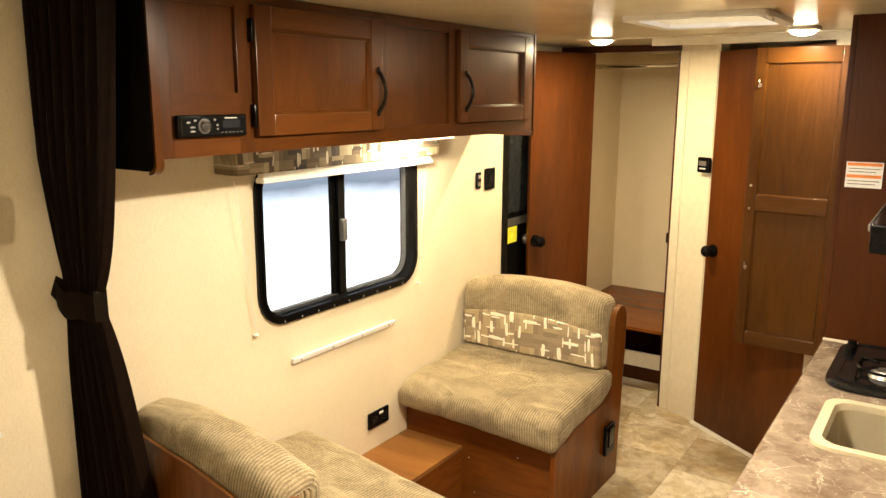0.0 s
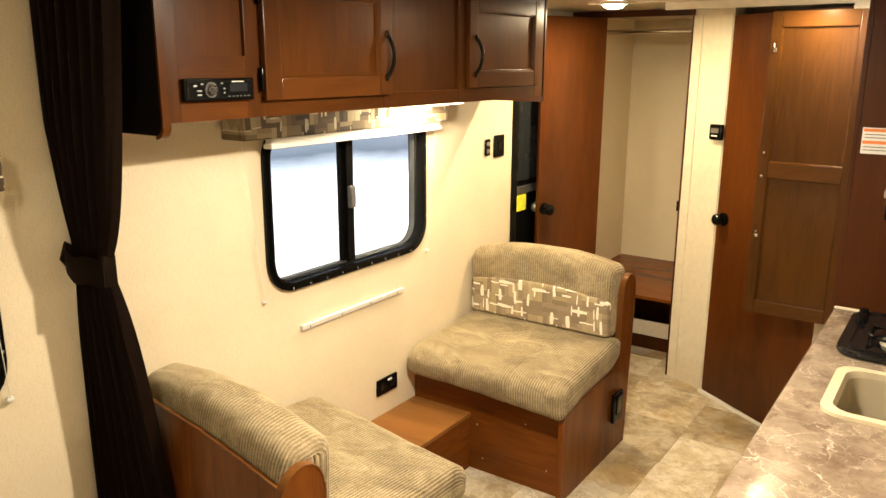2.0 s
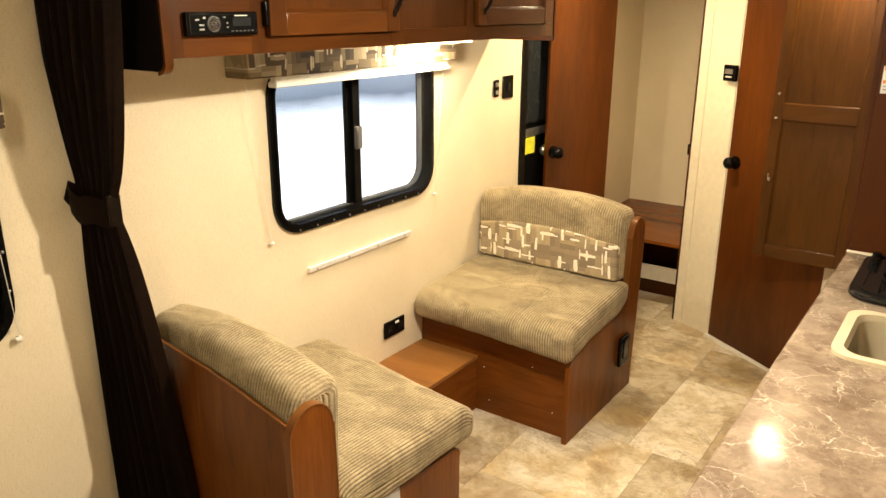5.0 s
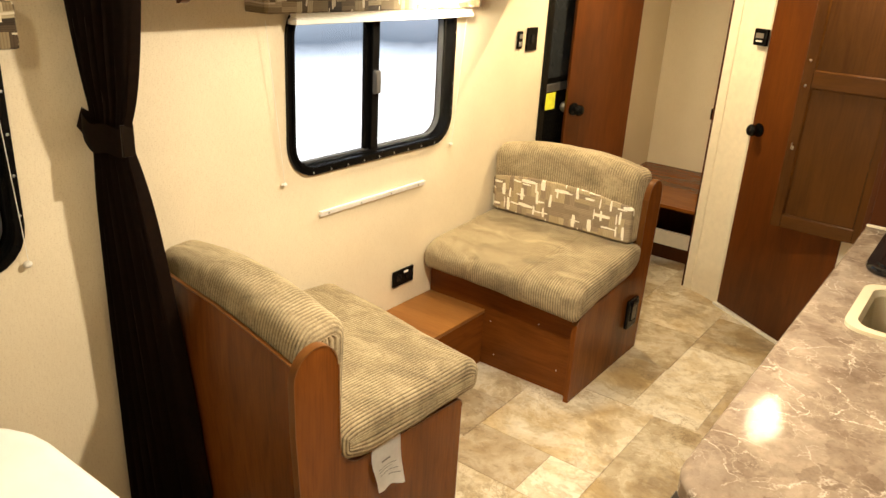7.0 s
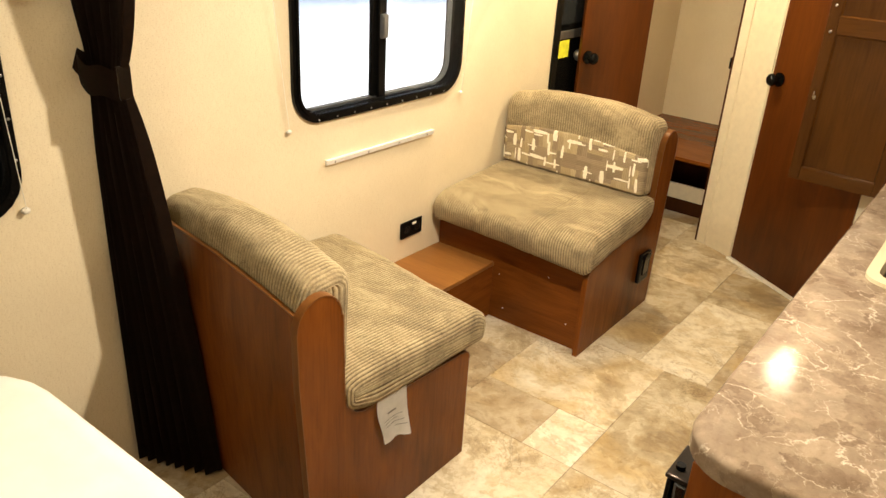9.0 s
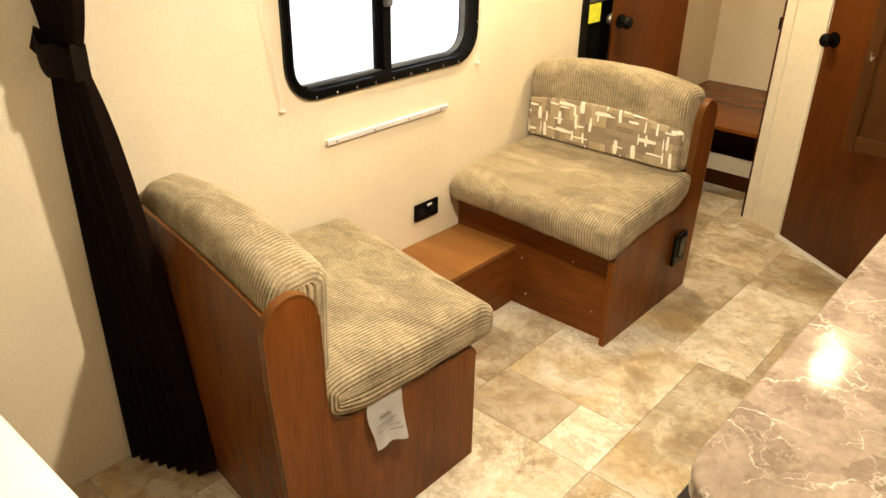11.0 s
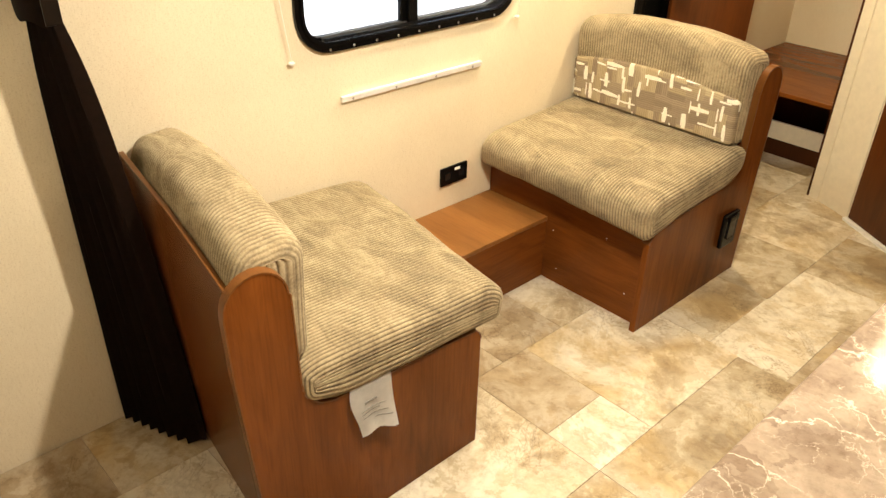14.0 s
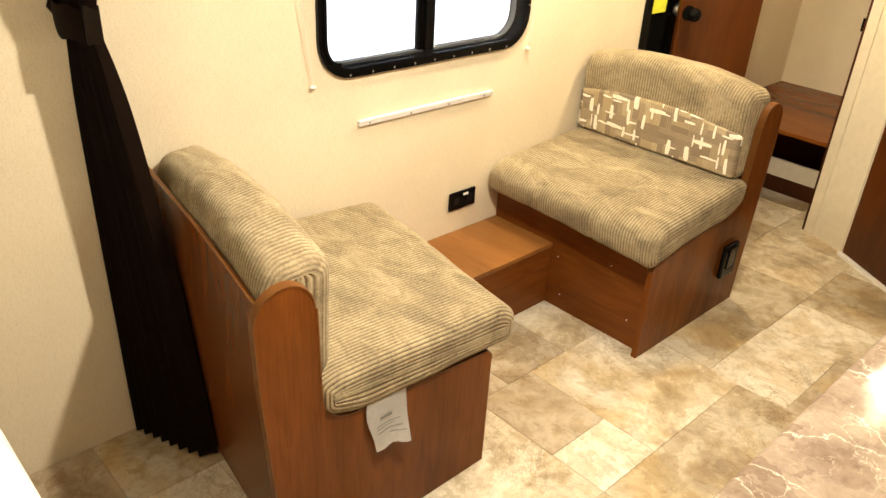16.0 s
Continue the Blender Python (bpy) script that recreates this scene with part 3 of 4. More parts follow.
def slope_ring(axis, i0, i1, j0, j1, wide, high, low):
    """A bevelled moulding round a sunk panel: from the frame's edge at high down to the panel at low."""
    b = bmesh.new()

    def at(p, d):
        return (d, p[0], p[1]) if axis == "x" else (p[0], d, p[1])
    lip = 0.2 * wide
    loops = []
    for ins, d in ((0.0, low), (0.0, high), (lip, high), (0.75 * wide, low + 0.25 * (high - low)), (wide, low + 0.25 * (high - low)), (wide, low)):
        loops.append([b.verts.new(at(p, d)) for p in ((i0 + ins, j0 + ins), (i1 - ins, j0 + ins), (i1 - ins, j1 - ins), (i0 + ins, j1 - ins))])
    for k in range(len(loops)):
        u_, w_ = loops[k - 1], loops[k]
        for q in range(4):
            b.faces.new((u_[q - 1], u_[q], w_[q], w_[q - 1]))
    return b


def framed(x, y0, y1, z0, z1, stile, depth, parent, name, wood_z, wood_y):
    """A frame-and-panel door whose face is at x: two stiles, two rails and a sunk panel."""
    d = part(name, box(x - depth, x - depth + 0.006, y0 + 0.01, y1 - 0.01, z0 + 0.01, z1 - 0.01), wood_z, parent)
    for a, c in ((y0, y0 + stile), (y1 - stile, y1)):
        part("stile", box(x - depth, x, a, c, z0, z1, 0.003), wood_z, d)
    for a, c in ((z0, z0 + stile), (z1 - stile, z1)):
        part("rail", box(x - depth, x - 0.0006, y0 + stile, y1 - stile, a, c, 0.003), wood_y, d)
    i0, i1, j0, j1 = y0 + stile, y1 - stile, z0 + stile, z1 - stile
    part("moulding", slope_ring("x", i0, i1, j0, j1, 0.011, x - 0.002, x - depth + 0.0062), wood_y, d)
    return d


def bow_handle(x, y, z, h, parent):
    pts = [(x + 0.030 * math.sin(math.pi * k / 12) ** 0.8 + 0.002, y, z - h / 2 + h * k / 12) for k in range(13)]
    bm = tube(pts, 0.0068, 10)
    for s in (-1, 1):
        bm = ball((x + 0.004, y, z + s * h / 2), 0.009, (0.6, 1, 1.4), bm)
    return part("handle", bm, BRONZE, parent, "dark bronze bow handle")


CX = 0.32
cab = thing("overhead_cabinet", (0, -0.44, 1.53), "dark walnut overhead cabinet with two doors over the dinette", "cabinet")
part("body", box(0.001, CX - 0.02, -1.385, 0.505, 1.565, CEIL - 0.001), CABINET_Y, cab)
side = [(0.001, CEIL - 0.001), (0.001, 1.515), (CX - 0.02, 1.515)] + [(CX - 0.018 + 0.03 * math.sin(radians(a)), 1.545 - 0.03 * math.cos(radians(a))) for a in range(0, 91, 15)] + [(CX + 0.012, CEIL - 0.001)]
# the curtain's shade on this end is put into its near-black colour
part("end_panel", prism([(min(x_, CX + 0.004), max(z_, 1.523)) for x_, z_ in side], "y", -1.405, -1.387), SHADED_SIDE, cab, "end panel with a rounded lower corner, coloured black-brown for the curtain's shade")
band = side[2:]
inner = [(x_ - 0.007 if i_ else x_, z_ + 0.007 if i_ < len(band) - 1 else z_) for i_, (x_, z_) in enumerate(band)]
part("edge_band", prism(band + inner[::-1], "y", -1.4085, -1.3865), CABINET, cab, "walnut edge band")
part("end_panel", box(0.001, CX + 0.004, 0.5065, 0.522, 1.53, CEIL - 0.001, 0.002), DARKWOOD, cab)
for a, c in ((-1.386, -1.346), (-1.140, -1.070), (-0.580, -0.512), (-0.150, -0.085), (0.435, 0.506)):
    part("face_stile", box(CX - 0.0195, CX, a, c, 1.552, CEIL - 0.001, 0.0015), CABINET, cab)
for a, c in ((-1.346, -1.140), (-1.070, -0.580), (-0.512, -0.150), (-0.085, 0.435)):
    part("face_rail", box(CX - 0.0195, CX - 0.0006, a, c, 1.552, 1.600), CABINET_Y, cab)
    part("face_rail", box(CX - 0.0195, CX - 0.0006, a, c, CEIL - 0.036, CEIL - 0.001), CABINET_Y, cab)
part("radio_rail", box(CX - 0.0195, CX - 0.001, -1.346, -1.140, 1.600, 1.710), CABINET_Y, cab)
part("blank_panel", box(CX - 0.0195, CX - 0.012, -1.346, -1.140, 1.710, CEIL - 0.036), CABINET, cab)
part("blank_panel", box(CX - 0.0195, CX - 0.012, -0.512, -0.150, 1.600, CEIL - 0.036), CABINET, cab)
d = framed(CX + 0.021, -1.092, -0.560, 1.595, 1.936, 0.058, 0.019, cab, "door", CABINET, CABINET_Y)
bow_handle(CX + 0.021, -0.588, 1.714, 0.130, d)
for z in (1.65, 1.87):
    part("hinge", box(CX, CX + 0.018, -1.102, -1.0935, z - 0.03, z + 0.03, 0.002), BLACK, d)
d = framed(CX + 0.021, -0.106, 0.450, 1.603, 1.940, 0.058, 0.019, cab, "door", CABINET, CABINET_Y)
bow_handle(CX + 0.021, -0.068, 1.718, 0.130, d)

radio = thing("car_radio", (CX, -1.235, 1.62), "black car radio with a chrome volume knob in the overhead cabinet", "radio")
part("faceplate", box(CX - 0.0005, CX + 0.016, -1.345, -1.130, 1.600, 1.656, 0.004), BLACK, radio)
part("bezel", box(CX + 0.0162, CX + 0.0185, -1.338, -1.137, 1.605, 1.651, 0.002), GLOSSY, radio)
part("display", box(CX + 0.0187, CX + 0.0195, -1.212, -1.156, 1.622, 1.642), SMOKE, radio, "dim grey display")
part("knob", cyl((CX + 0.0186, -1.270, 1.628), (CX + 0.031, -1.270, 1.628), 0.0150, 28, 0.0125), CHROME, radio, "chrome volume knob")
part("knob_ring", ring([(-1.270 + 0.0185 * math.cos(radians(w)), 1.628 + 0.0185 * math.sin(radians(w))) for w in range(0, 360, 15)], [(-1.270 + 0.0158 * math.cos(radians(w)), 1.628 + 0.0158 * math.sin(radians(w))) for w in range(0, 360, 15)], "x", CX + 0.0186, CX + 0.0215), DULLSTEEL, radio)
for k in range(6):
    part("button", box(CX + 0.0186, CX + 0.0205, -1.218 + 0.0125 * k, -1.212 + 0.0125 * k, 1.6095, 1.6120, 0.0005), DULLSTEEL, radio)
for yy, zz, wide in ((-1.322, 1.640, 0.010), (-1.312, 1.628, 0.014), (-1.312, 1.618, 0.014), (-1.300, 1.644, 0.007), (-1.240, 1.645, 0.006), (-1.232, 1.632, 0.005), (-1.232, 1.622, 0.005)):
    part("button", box(CX + 0.0186, CX + 0.0205, yy, yy + wide, zz - 0.004, zz, 0.0006), STEEL, radio)
part("text_bar", box(CX + 0.0186, CX + 0.0190, -1.205, -1.166, 1.6455, 1.6480), PAPER, radio)

# valance, blind and pulls at the window
val = thing("valance", (0, -0.42, 1.46), "brown and cream block-print window valance under the cabinet", "valance")
part("front_board", box(0.085, 0.105, -0.975, 0.103, 1.463, 1.548, 0.006), VALANCE, val)
part("end_board", box(0.0015, 0.0845, -0.975, -0.955, 1.463, 1.548, 0.005), VALANCE, val)
part("end_board", box(0.0015, 0.0845, 0.083, 0.103, 1.463, 1.548, 0.005), VALANCE, val)
blind = thing("window_blind", (0.05, -0.36, 1.43), "raised white pleated window blind with a bottom rail", "blind")
bm = None
for k in range(5):
    bm = box(0.035 + 0.004 * (k % 2), 0.065 - 0.004 * (k % 2), -0.83, 0.10, 1.442 + 0.0045 * k, 1.4465 + 0.0045 * k, 0, 2, bm)
part("pleats", bm, WHITE, blind)
part("bottom_rail", box(0.03, 0.07, -0.835, 0.105, 1.425, 1.4415, 0.003), WHITE, blind)
for yy, end_, top, low in ((-0.935, -0.846, 1.44, 0.913), (0.095, 0.079, 1.44, 0.905)):
    cordp = [(0.045 - 0.03 * k / 8, yy + (end_ - yy) * k / 8, top + (low - top) * k / 8) for k in range(9)]
    part("cord", tube(cordp, 0.0011, 5), WHITE, blind)
    e = cordp[-1]
    part("cord_clip", ball((0.012, e[1], e[2]), 0.008, (1, 1.4, 0.8)), WHITE, blind)

# ---- dinette ----


def sweep(profile, x0, x1, ribs, edge, arch=None, amp=0.0026, crease=None):
    """A padded block: a closed (y, z) profile carried along x, ribbed across, with soft rounded ends that the ribs run round.
    arch(u): how far the top is raised at the share u of the width."""
    b = bmesh.new()
    keep = b.verts.layers.float.new("rib")
    per = 6 if ribs else 2
    arc = edge * math.pi / 2
    total = (x1 - x0 - 2 * edge) + 2 * arc
    steps = int(total / RIB * per)
    n = len(profile)
    cy = sum(p[0] for p in profile) / n
    cz = sum(p[1] for p in profile) / n
    ztop = max(p[1] for p in profile)
    zlow = min(p[1] for p in profile)
    normals = []
    for i in range(n):
        (ya, za), (yb, zb) = profile[i - 1], profile[(i + 1) % n]
        d = Vector((zb - za, -(yb - ya)))
        d = d.normalized() if d.length else Vector((0, 1))
        if d.dot(Vector((profile[i][0] - cy, profile[i][1] - cz))) < 0:
            d = -d
        normals.append(d)
    rings = []
    for k in range(steps + 1):
        s_ = total * k / steps
        e = min(s_, total - s_)
        turn = math.pi / 2 * min(1, e / arc)
        inset = edge * (1 - math.sin(turn))
        off = edge * (1 - math.cos(turn))
        x = (x0 + off if s_ < total / 2 else x1 - off) if e < arc else x0 + edge + (s_ - arc)
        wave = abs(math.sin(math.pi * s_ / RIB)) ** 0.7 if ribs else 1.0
        rib = amp * (wave - 0.6) if ribs else 0.0
        u = (x - x0) / (x1 - x0)
        row = []
        for (y, z), d in zip(profile, normals):
            up = arch(u) * (z - zlow) / (ztop - zlow) if arch else 0.0
            soft = 0.005 * noise.noise(Vector((x * 4, y * 6, z * 6))) + 0.002 * noise.noise(Vector((x * 14, y * 14, z * 9)))
            g = rib * math.sin(turn) - inset + soft - (0.006 * math.exp(-((x - crease) / 0.005) ** 2) if crease else 0.0)
            vert = b.verts.new((x - (0.4 * rib * math.cos(turn) if s_ < total / 2 else -0.4 * rib * math.cos(turn)), y + d.x * g, z + up + d.y * g))
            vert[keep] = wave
            row.append(vert)
        rings.append(row)
    for u, w in zip(rings, rings[1:]):
        for i in range(n):
            b.faces.new((u[i - 1], u[i], w[i], w[i - 1]))
    # the ends: ribs that run along the block, closing on its middle line
    spread = sum((p[0] - cy) ** 2 for p in profile)
    tilt = sum((p[0] - cy) * (p[1] - cz) for p in profile) / spread
    tall = (ztop - zlow) > (max(p[0] for p in profile) - min(p[0] for p in profile))
    for last, sgn in ((rings[0], -1), (rings[-1], 1)):
        before = last
        count_ = 18 if ribs else 2
        for k in range(1, count_ + 1):
            row = []
            s_ = 0.03 * k / count_
            wave = abs(math.sin(math.pi * s_ / RIB)) ** 0.7 if ribs else 1.0
            for vert in last:
                o = vert.co
                q = Vector((o.x, cy + (o.y - cy) * 0.02, o.z)) if tall else Vector((o.x, o.y, cz + tilt * (o.y - cy) + 0.02 * (o.z - cz)))
                p = o.lerp(q, k / count_)
                p.x += sgn * amp * (wave - 0.6) * 0.8
                nv = b.verts.new(p)
                nv[keep] = wave
                row.append(nv)
            for i in range(n):
                b.faces.new((before[i - 1], before[i], row[i], row[i - 1]))
            before = row
        b.faces.new(before)
    return b


def soft_loop(points, r, n=6):
    """Rounds every corner of a loop of (y, z) pairs and fills the straight runs with points."""
    out = []
    m_ = len(points)
    for i in range(m_):
        p, a, c = Vector(points[i]), Vector(points[i - 1]), Vector(points[(i + 1) % m_])
        rr = min(r, 0.45 * (a - p).length, 0.45 * (c - p).length)
        s, e = p + (a - p).normalized() * rr, p + (c - p).normalized() * rr
        for k in range(n + 1):
            u = k / n
            out.append(tuple((1 - u) ** 2 * s + 2 * u * (1 - u) * p + u * u * e))
        nxt = Vector(points[(i + 1) % m_])
        far = c + (p - c).normalized() * min(r, 0.45 * (c - p).length)
        runs = max(1, int((far - e).length / 0.03))
        for k in range(1, runs):
            out.append(tuple(e + (far - e) * k / runs))
    return out


def seat_profile(deep, front, low):
    """The side panel of a bench in (depth from its front, height): low front, a swept notch, a tall rounded back that leans."""
    f, r = deep - 0.144, 0.070
    pts = [(front, 0.0), (front, low - 0.035)]
    pts += [(front + 0.035 * (1 - math.cos(radians(a))), low - 0.035 + 0.035 * math.sin(radians(a))) for a in range(15, 91, 15)]
    pts += [(0.15, 0.400), (0.30, 0.408), (f - 0.12, 0.416)]
    pts += [(f - 0.095 + 0.09 * math.sin(radians(a)), 0.507 - 0.09 * math.cos(radians(a))) for a in range(15, 91, 15)]
    pts += [(f - 0.003, 0.60), (f, 0.730)]
    pts += [(deep - r - (r - 0.0005) * math.cos(radians(a)), 0.735 + 0.070 * math.sin(radians(a))) for a in range(0, 181, 15)]
    pts += [(deep - 0.003, 0.60), (deep - 0.042, 0.0)]
    return pts


def dinette_bench(y_front, way, deep, skew, label, front, low, rise, back_skew, width=0.745):
    """A bench whose back is at the way (+1 or -1) end along y; skew: how far it runs out of square towards the wall."""
    def Y(d_):
        return y_front + way * d_

    def out(bm, lean=False):
        for v_ in bm.verts:
            v_.co.y += skew * (width - v_.co.x)
            if lean:
                v_.co.y += way * (back_skew * (1 - v_.co.x / width) + 0.055 * (min(v_.co.z, 0.62) - 0.62))
        return bm
    lo, hi = (lambda p, q: min(Y(p), Y(q))), (lambda p, q: max(Y(p), Y(q)))
    bench = thing("dinette_bench", (RIB * 40, Y(0.3), 0), label, "bench", "benches of the dinette")
    outline = seat_profile(deep, front, low)
    part("side_panel", out(prism([(Y(d_), z) for d_, z in outline], "x", width - 0.022, width, 0.002)), CHERRY, bench, "reddish cherry side panel with a rounded top")
    # honey-coloured banding round the panel's upper edge, a hair proud of it
    run = outline[1:]
    strip = bmesh.new()
    rows_ = []
    for k, p in enumerate(run):
        a_, c_ = Vector(run[max(0, k - 1)]), Vector(run[min(len(run) - 1, k + 1)])
        n_ = Vector((-(c_ - a_).y, (c_ - a_).x)).normalized()
        q_ = Vector(p)
        rows_.append([strip.verts.new((x_, Y((q_ + n_ * g_).x), (q_ + n_ * g_).y)) for x_, g_ in ((width - 0.0235, -0.001), (width - 0.0235, 0.0012), (width + 0.0012, 0.0012), (width + 0.0012, -0.0022))])
    for a_, c_ in zip(rows_, rows_[1:]):
        for k in range(4):
            strip.faces.new((a_[k - 1], a_[k], c_[k], c_[k - 1]))
    strip.faces.new(rows_[0])
    strip.faces.new(rows_[-1])
    part("edge_band", out(strip), EDGE, bench, "honey-coloured edge band")
    part("front_board", out(box(0.003, width - 0.024, lo(0.0, 0.016), hi(0.0, 0.016), 0.0, 0.365, 0.001)), CHERRY_X, bench)
    part("seat_board", out(box(0.003, width - 0.024, lo(0.03, 0.58), hi(0.03, 0.58), 0.366, 0.380)), DARKWOOD, bench)
    w0 = width - 0.0245
    rear = deep - 0.027
    top = [(0.003, 0.0), (w0, 0.0)] + [(w0 - (w0 - 0.003) * k / 16, z_) for k in range(17) for z_ in (0.745 + 0.036 * min(1, k / 8) ** 0.7,)]
    bp = prism(top, "y", lo(rear - 0.010, rear), hi(rear - 0.010, rear))
    bmesh.ops.bisect_plane(bp, geom=bp.verts[:] + bp.edges[:] + bp.faces[:], plane_co=(0, 0, 0.62), plane_no=(0, 0, 1))
    part("back_panel", out(bp, True), CHERRY, bench)
    trim = [(w0 - (w0 - 0.003) * k / 16, 0.7456 + 0.036 * min(1, k / 8) ** 0.7) for k in range(17)]
    part("edge_band", out(prism(trim + [(x_, z_ + 0.004) for x_, z_ in reversed(trim)], "y", lo(rear - 0.011, rear + 0.001), hi(rear - 0.011, rear + 0.001), 0.001), True), EDGE, bench, "honey-coloured edge band")
    g = deep - 0.645
    seat = soft_loop([(Y(-0.072), 0.388), (Y(-0.085), 0.470), (Y(-0.03), 0.507), (Y(0.45 + g), 0.540), (Y(0.50 + g), 0.53), (Y(0.50 + g), 0.452), (Y(0.38 + g), 0.408), (Y(0.0), 0.390)], 0.045)
    cushion = out(sweep(seat, 0.010, width + 0.010, True, 0.030, None, 0.0042, 0.50 if way > 0 else None))
    if way > 0:
        for v_ in cushion.verts:
            # the pad sags over its panel end
            share = max(0.0, min(1.0, (0.47 - v_.co.z) / 0.09)) * max(0.0, min(1.0, (0.12 - v_.co.y) / 0.15))
            v_.co.z -= 0.030 * share * (v_.co.x / width) ** 1.5
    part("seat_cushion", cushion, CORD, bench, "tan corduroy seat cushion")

    def arch(u):
        return 0.050 * math.sin(math.pi * min(1, max(0, 0.04 + 0.90 * u)))
    back = soft_loop([(Y(0.432 + 1.5 * g), 0.530), (Y(0.425 + 1.5 * g), 0.790 + rise), (Y(0.465 + 1.5 * g), 0.822 + rise), (Y(0.578 + g), 0.812 + rise), (Y(0.606 + g), 0.76 + rise), (Y(0.600 + g), 0.530)], 0.045)
    pad = sweep(back, 0.016, width - 0.026, True, 0.030, arch, 0.0042)
    for v_ in pad.verts:
        v_.co.y += way * back_skew * (1 - v_.co.x / width)
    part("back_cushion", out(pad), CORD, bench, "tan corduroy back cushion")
    if way > 0:
        face = soft_loop([(Y(0.4285), 0.548), (Y(0.4210), 0.708), (Y(0.45), 0.708), (Y(0.45), 0.548)], 0.010)
        part("print_panel", out(sweep(face, 0.022, width - 0.028, False, 0.02, lambda u: 0.030 * math.sin(math.pi * u))), PRINT, bench, "block-print fabric panel in cream and brown")
    return bench


far = dinette_bench(0.0, 1, 0.647, 0.0, "tan corduroy dinette bench in cherry wood beside the wardrobe", -0.040, 0.378, 0.022, 0.0)
near = dinette_bench(-0.80, -1, 0.684, 0.165, "tan corduroy dinette bench in cherry wood beside the brown curtain", 0.0, 0.392, 0.0, 0.020)

for y_, z_, x_ in ((-0.0002, 0.21, 0.33), (-0.0002, 0.275, 0.56), (-0.0002, 0.10, 0.66), (-0.0002, 0.06, 0.36)):
    part("screw", ball((x_, y_, z_), 0.0022, (1, 0.4, 1)), WHITE, far)

step = thing("step_box", (0.15, -0.4, 0), "low cherry wood step box between the two benches", "step")
part("top_board", prism([(0.003, -0.676), (0.298, -0.725), (0.298, -0.001), (0.003, -0.001)], "z", 0.238, 0.256, 0.002), STEPWOOD, step, "honey-coloured top board")
part("front_board", box(0.278, 0.294, -0.720, -0.001, 0.0, 0.2375), CHERRY_Y, step)

tag = thing("paper_tag", (0.748, -1.11, 0.33), "creased white paper care tag hanging from the bench cushion", "tag")
SHEET = [[Vector((0.750 + 0.012 * (i / 12) ** 1.5 + 0.0035 * math.sin(5 * i / 12 + 3 * j / 8) * i / 12 + 0.004 * math.sin(9 * j / 8) * (i / 12) ** 2,
                  -1.220 + 0.116 * j / 8 + 0.022 * (i / 12) ** 2 * (1 - j / 8) + 0.008 * (i / 12) * j / 8 - 0.004 * math.sin(6 * i / 12) * (1 - j / 8),
                  0.424 - (0.158 + 0.006 * math.sin(2.2 + 5.5 * j / 8) - 0.014 * (1 - j / 8)) * i / 12)) for j in range(9)] for i in range(13)]
bm = bmesh.new()
grid = [[bm.verts.new(p) for p in row] for row in SHEET]
for a, c in zip(grid, grid[1:]):
    for j in range(8):
        bm.faces.new((a[j], a[j + 1], c[j + 1], c[j]))
bmesh.ops.solidify(bm, geom=bm.faces[:], thickness=0.0006)
part("sheet", bm, PAPER, tag)


def on_sheet(h0, h1, v0, v1):
    """A flat bar that follows the sheet's surface."""
    b = bmesh.new()
    rows_ = []
    for k in range(7):
        h_ = h0 + (h1 - h0) * k / 6
        r_ = []
        for vv, up in ((v0, 0.0), (v1, 0.0), (v1, 0.0008), (v0, 0.0008)):
            a_, c_ = h_ * 8, vv * 12
            j0_, i0_ = min(7, int(a_)), min(11, int(c_))
            fa, fc = a_ - j0_, c_ - i0_
            p = SHEET[i0_][j0_] * (1 - fa) * (1 - fc) + SHEET[i0_][j0_ + 1] * fa * (1 - fc) + SHEET[i0_ + 1][j0_] * (1 - fa) * fc + SHEET[i0_ + 1][j0_ + 1] * fa * fc
            r_.append(b.verts.new(p + Vector((0.0012 + up, 0, 0))))
        rows_.append(r_)
    for a_, c_ in zip(rows_, rows_[1:]):
        for k in range(4):
            b.faces.new((a_[k - 1], a_[k], c_[k], c_[k - 1]))
    b.faces.new(rows_[0])
    b.faces.new(rows_[-1])
    return b


for h0, h1, v0, v1 in ((0.30, 0.60, 0.37, 0.405), (0.15, 0.78, 0.52, 0.528), (0.15, 0.62, 0.58, 0.588), (0.15, 0.82, 0.66, 0.668), (0.45, 0.90, 0.76, 0.768)):
    part("print_bar", on_sheet(h0, h1, v0, v1), INK, tag)

bar = thing("table_rail", (0.01, -0.38, 0.76), "white aluminium table rail screwed to the wall", "rail")
part("channel", box(0.001, 0.013, -0.680, -0.088, 0.760, 0.780, 0.003), SILVERBAR, bar)
part("lip", box(0.0132, 0.0165, -0.680, -0.088, 0.773, 0.780, 0.001), SILVERBAR, bar)
for k in range(4):
    part("screw", ball((0.013, -0.64 + 0.17 * k, 0.767), 0.004, (0.5, 1, 1)), STEEL, bar)


def outlet(place, label, w, h_):
    o = thing("outlet", place, label, "outlet")
    x, y, z = place
    part("cover", box(x, x + 0.009, y - w / 2, y + w / 2, z - h_ / 2, z + h_ / 2, 0.003), BLACK, o)
    for s in (-0.25, 0.25):
        part("socket", box(x + 0.0091, x + 0.011, y + s * w - 0.016, y + s * w + 0.016, z - 0.015, z + 0.015, 0.003), GLOSSY, o)
    return o


o = outlet((0.001, -0.200, 0.382), "black double wall outlet above the step box", 0.132, 0.070)
part("label", box(0.0115, 0.012, -0.200, -0.175, 0.398, 0.408), PAPER, o, "small white sticker")

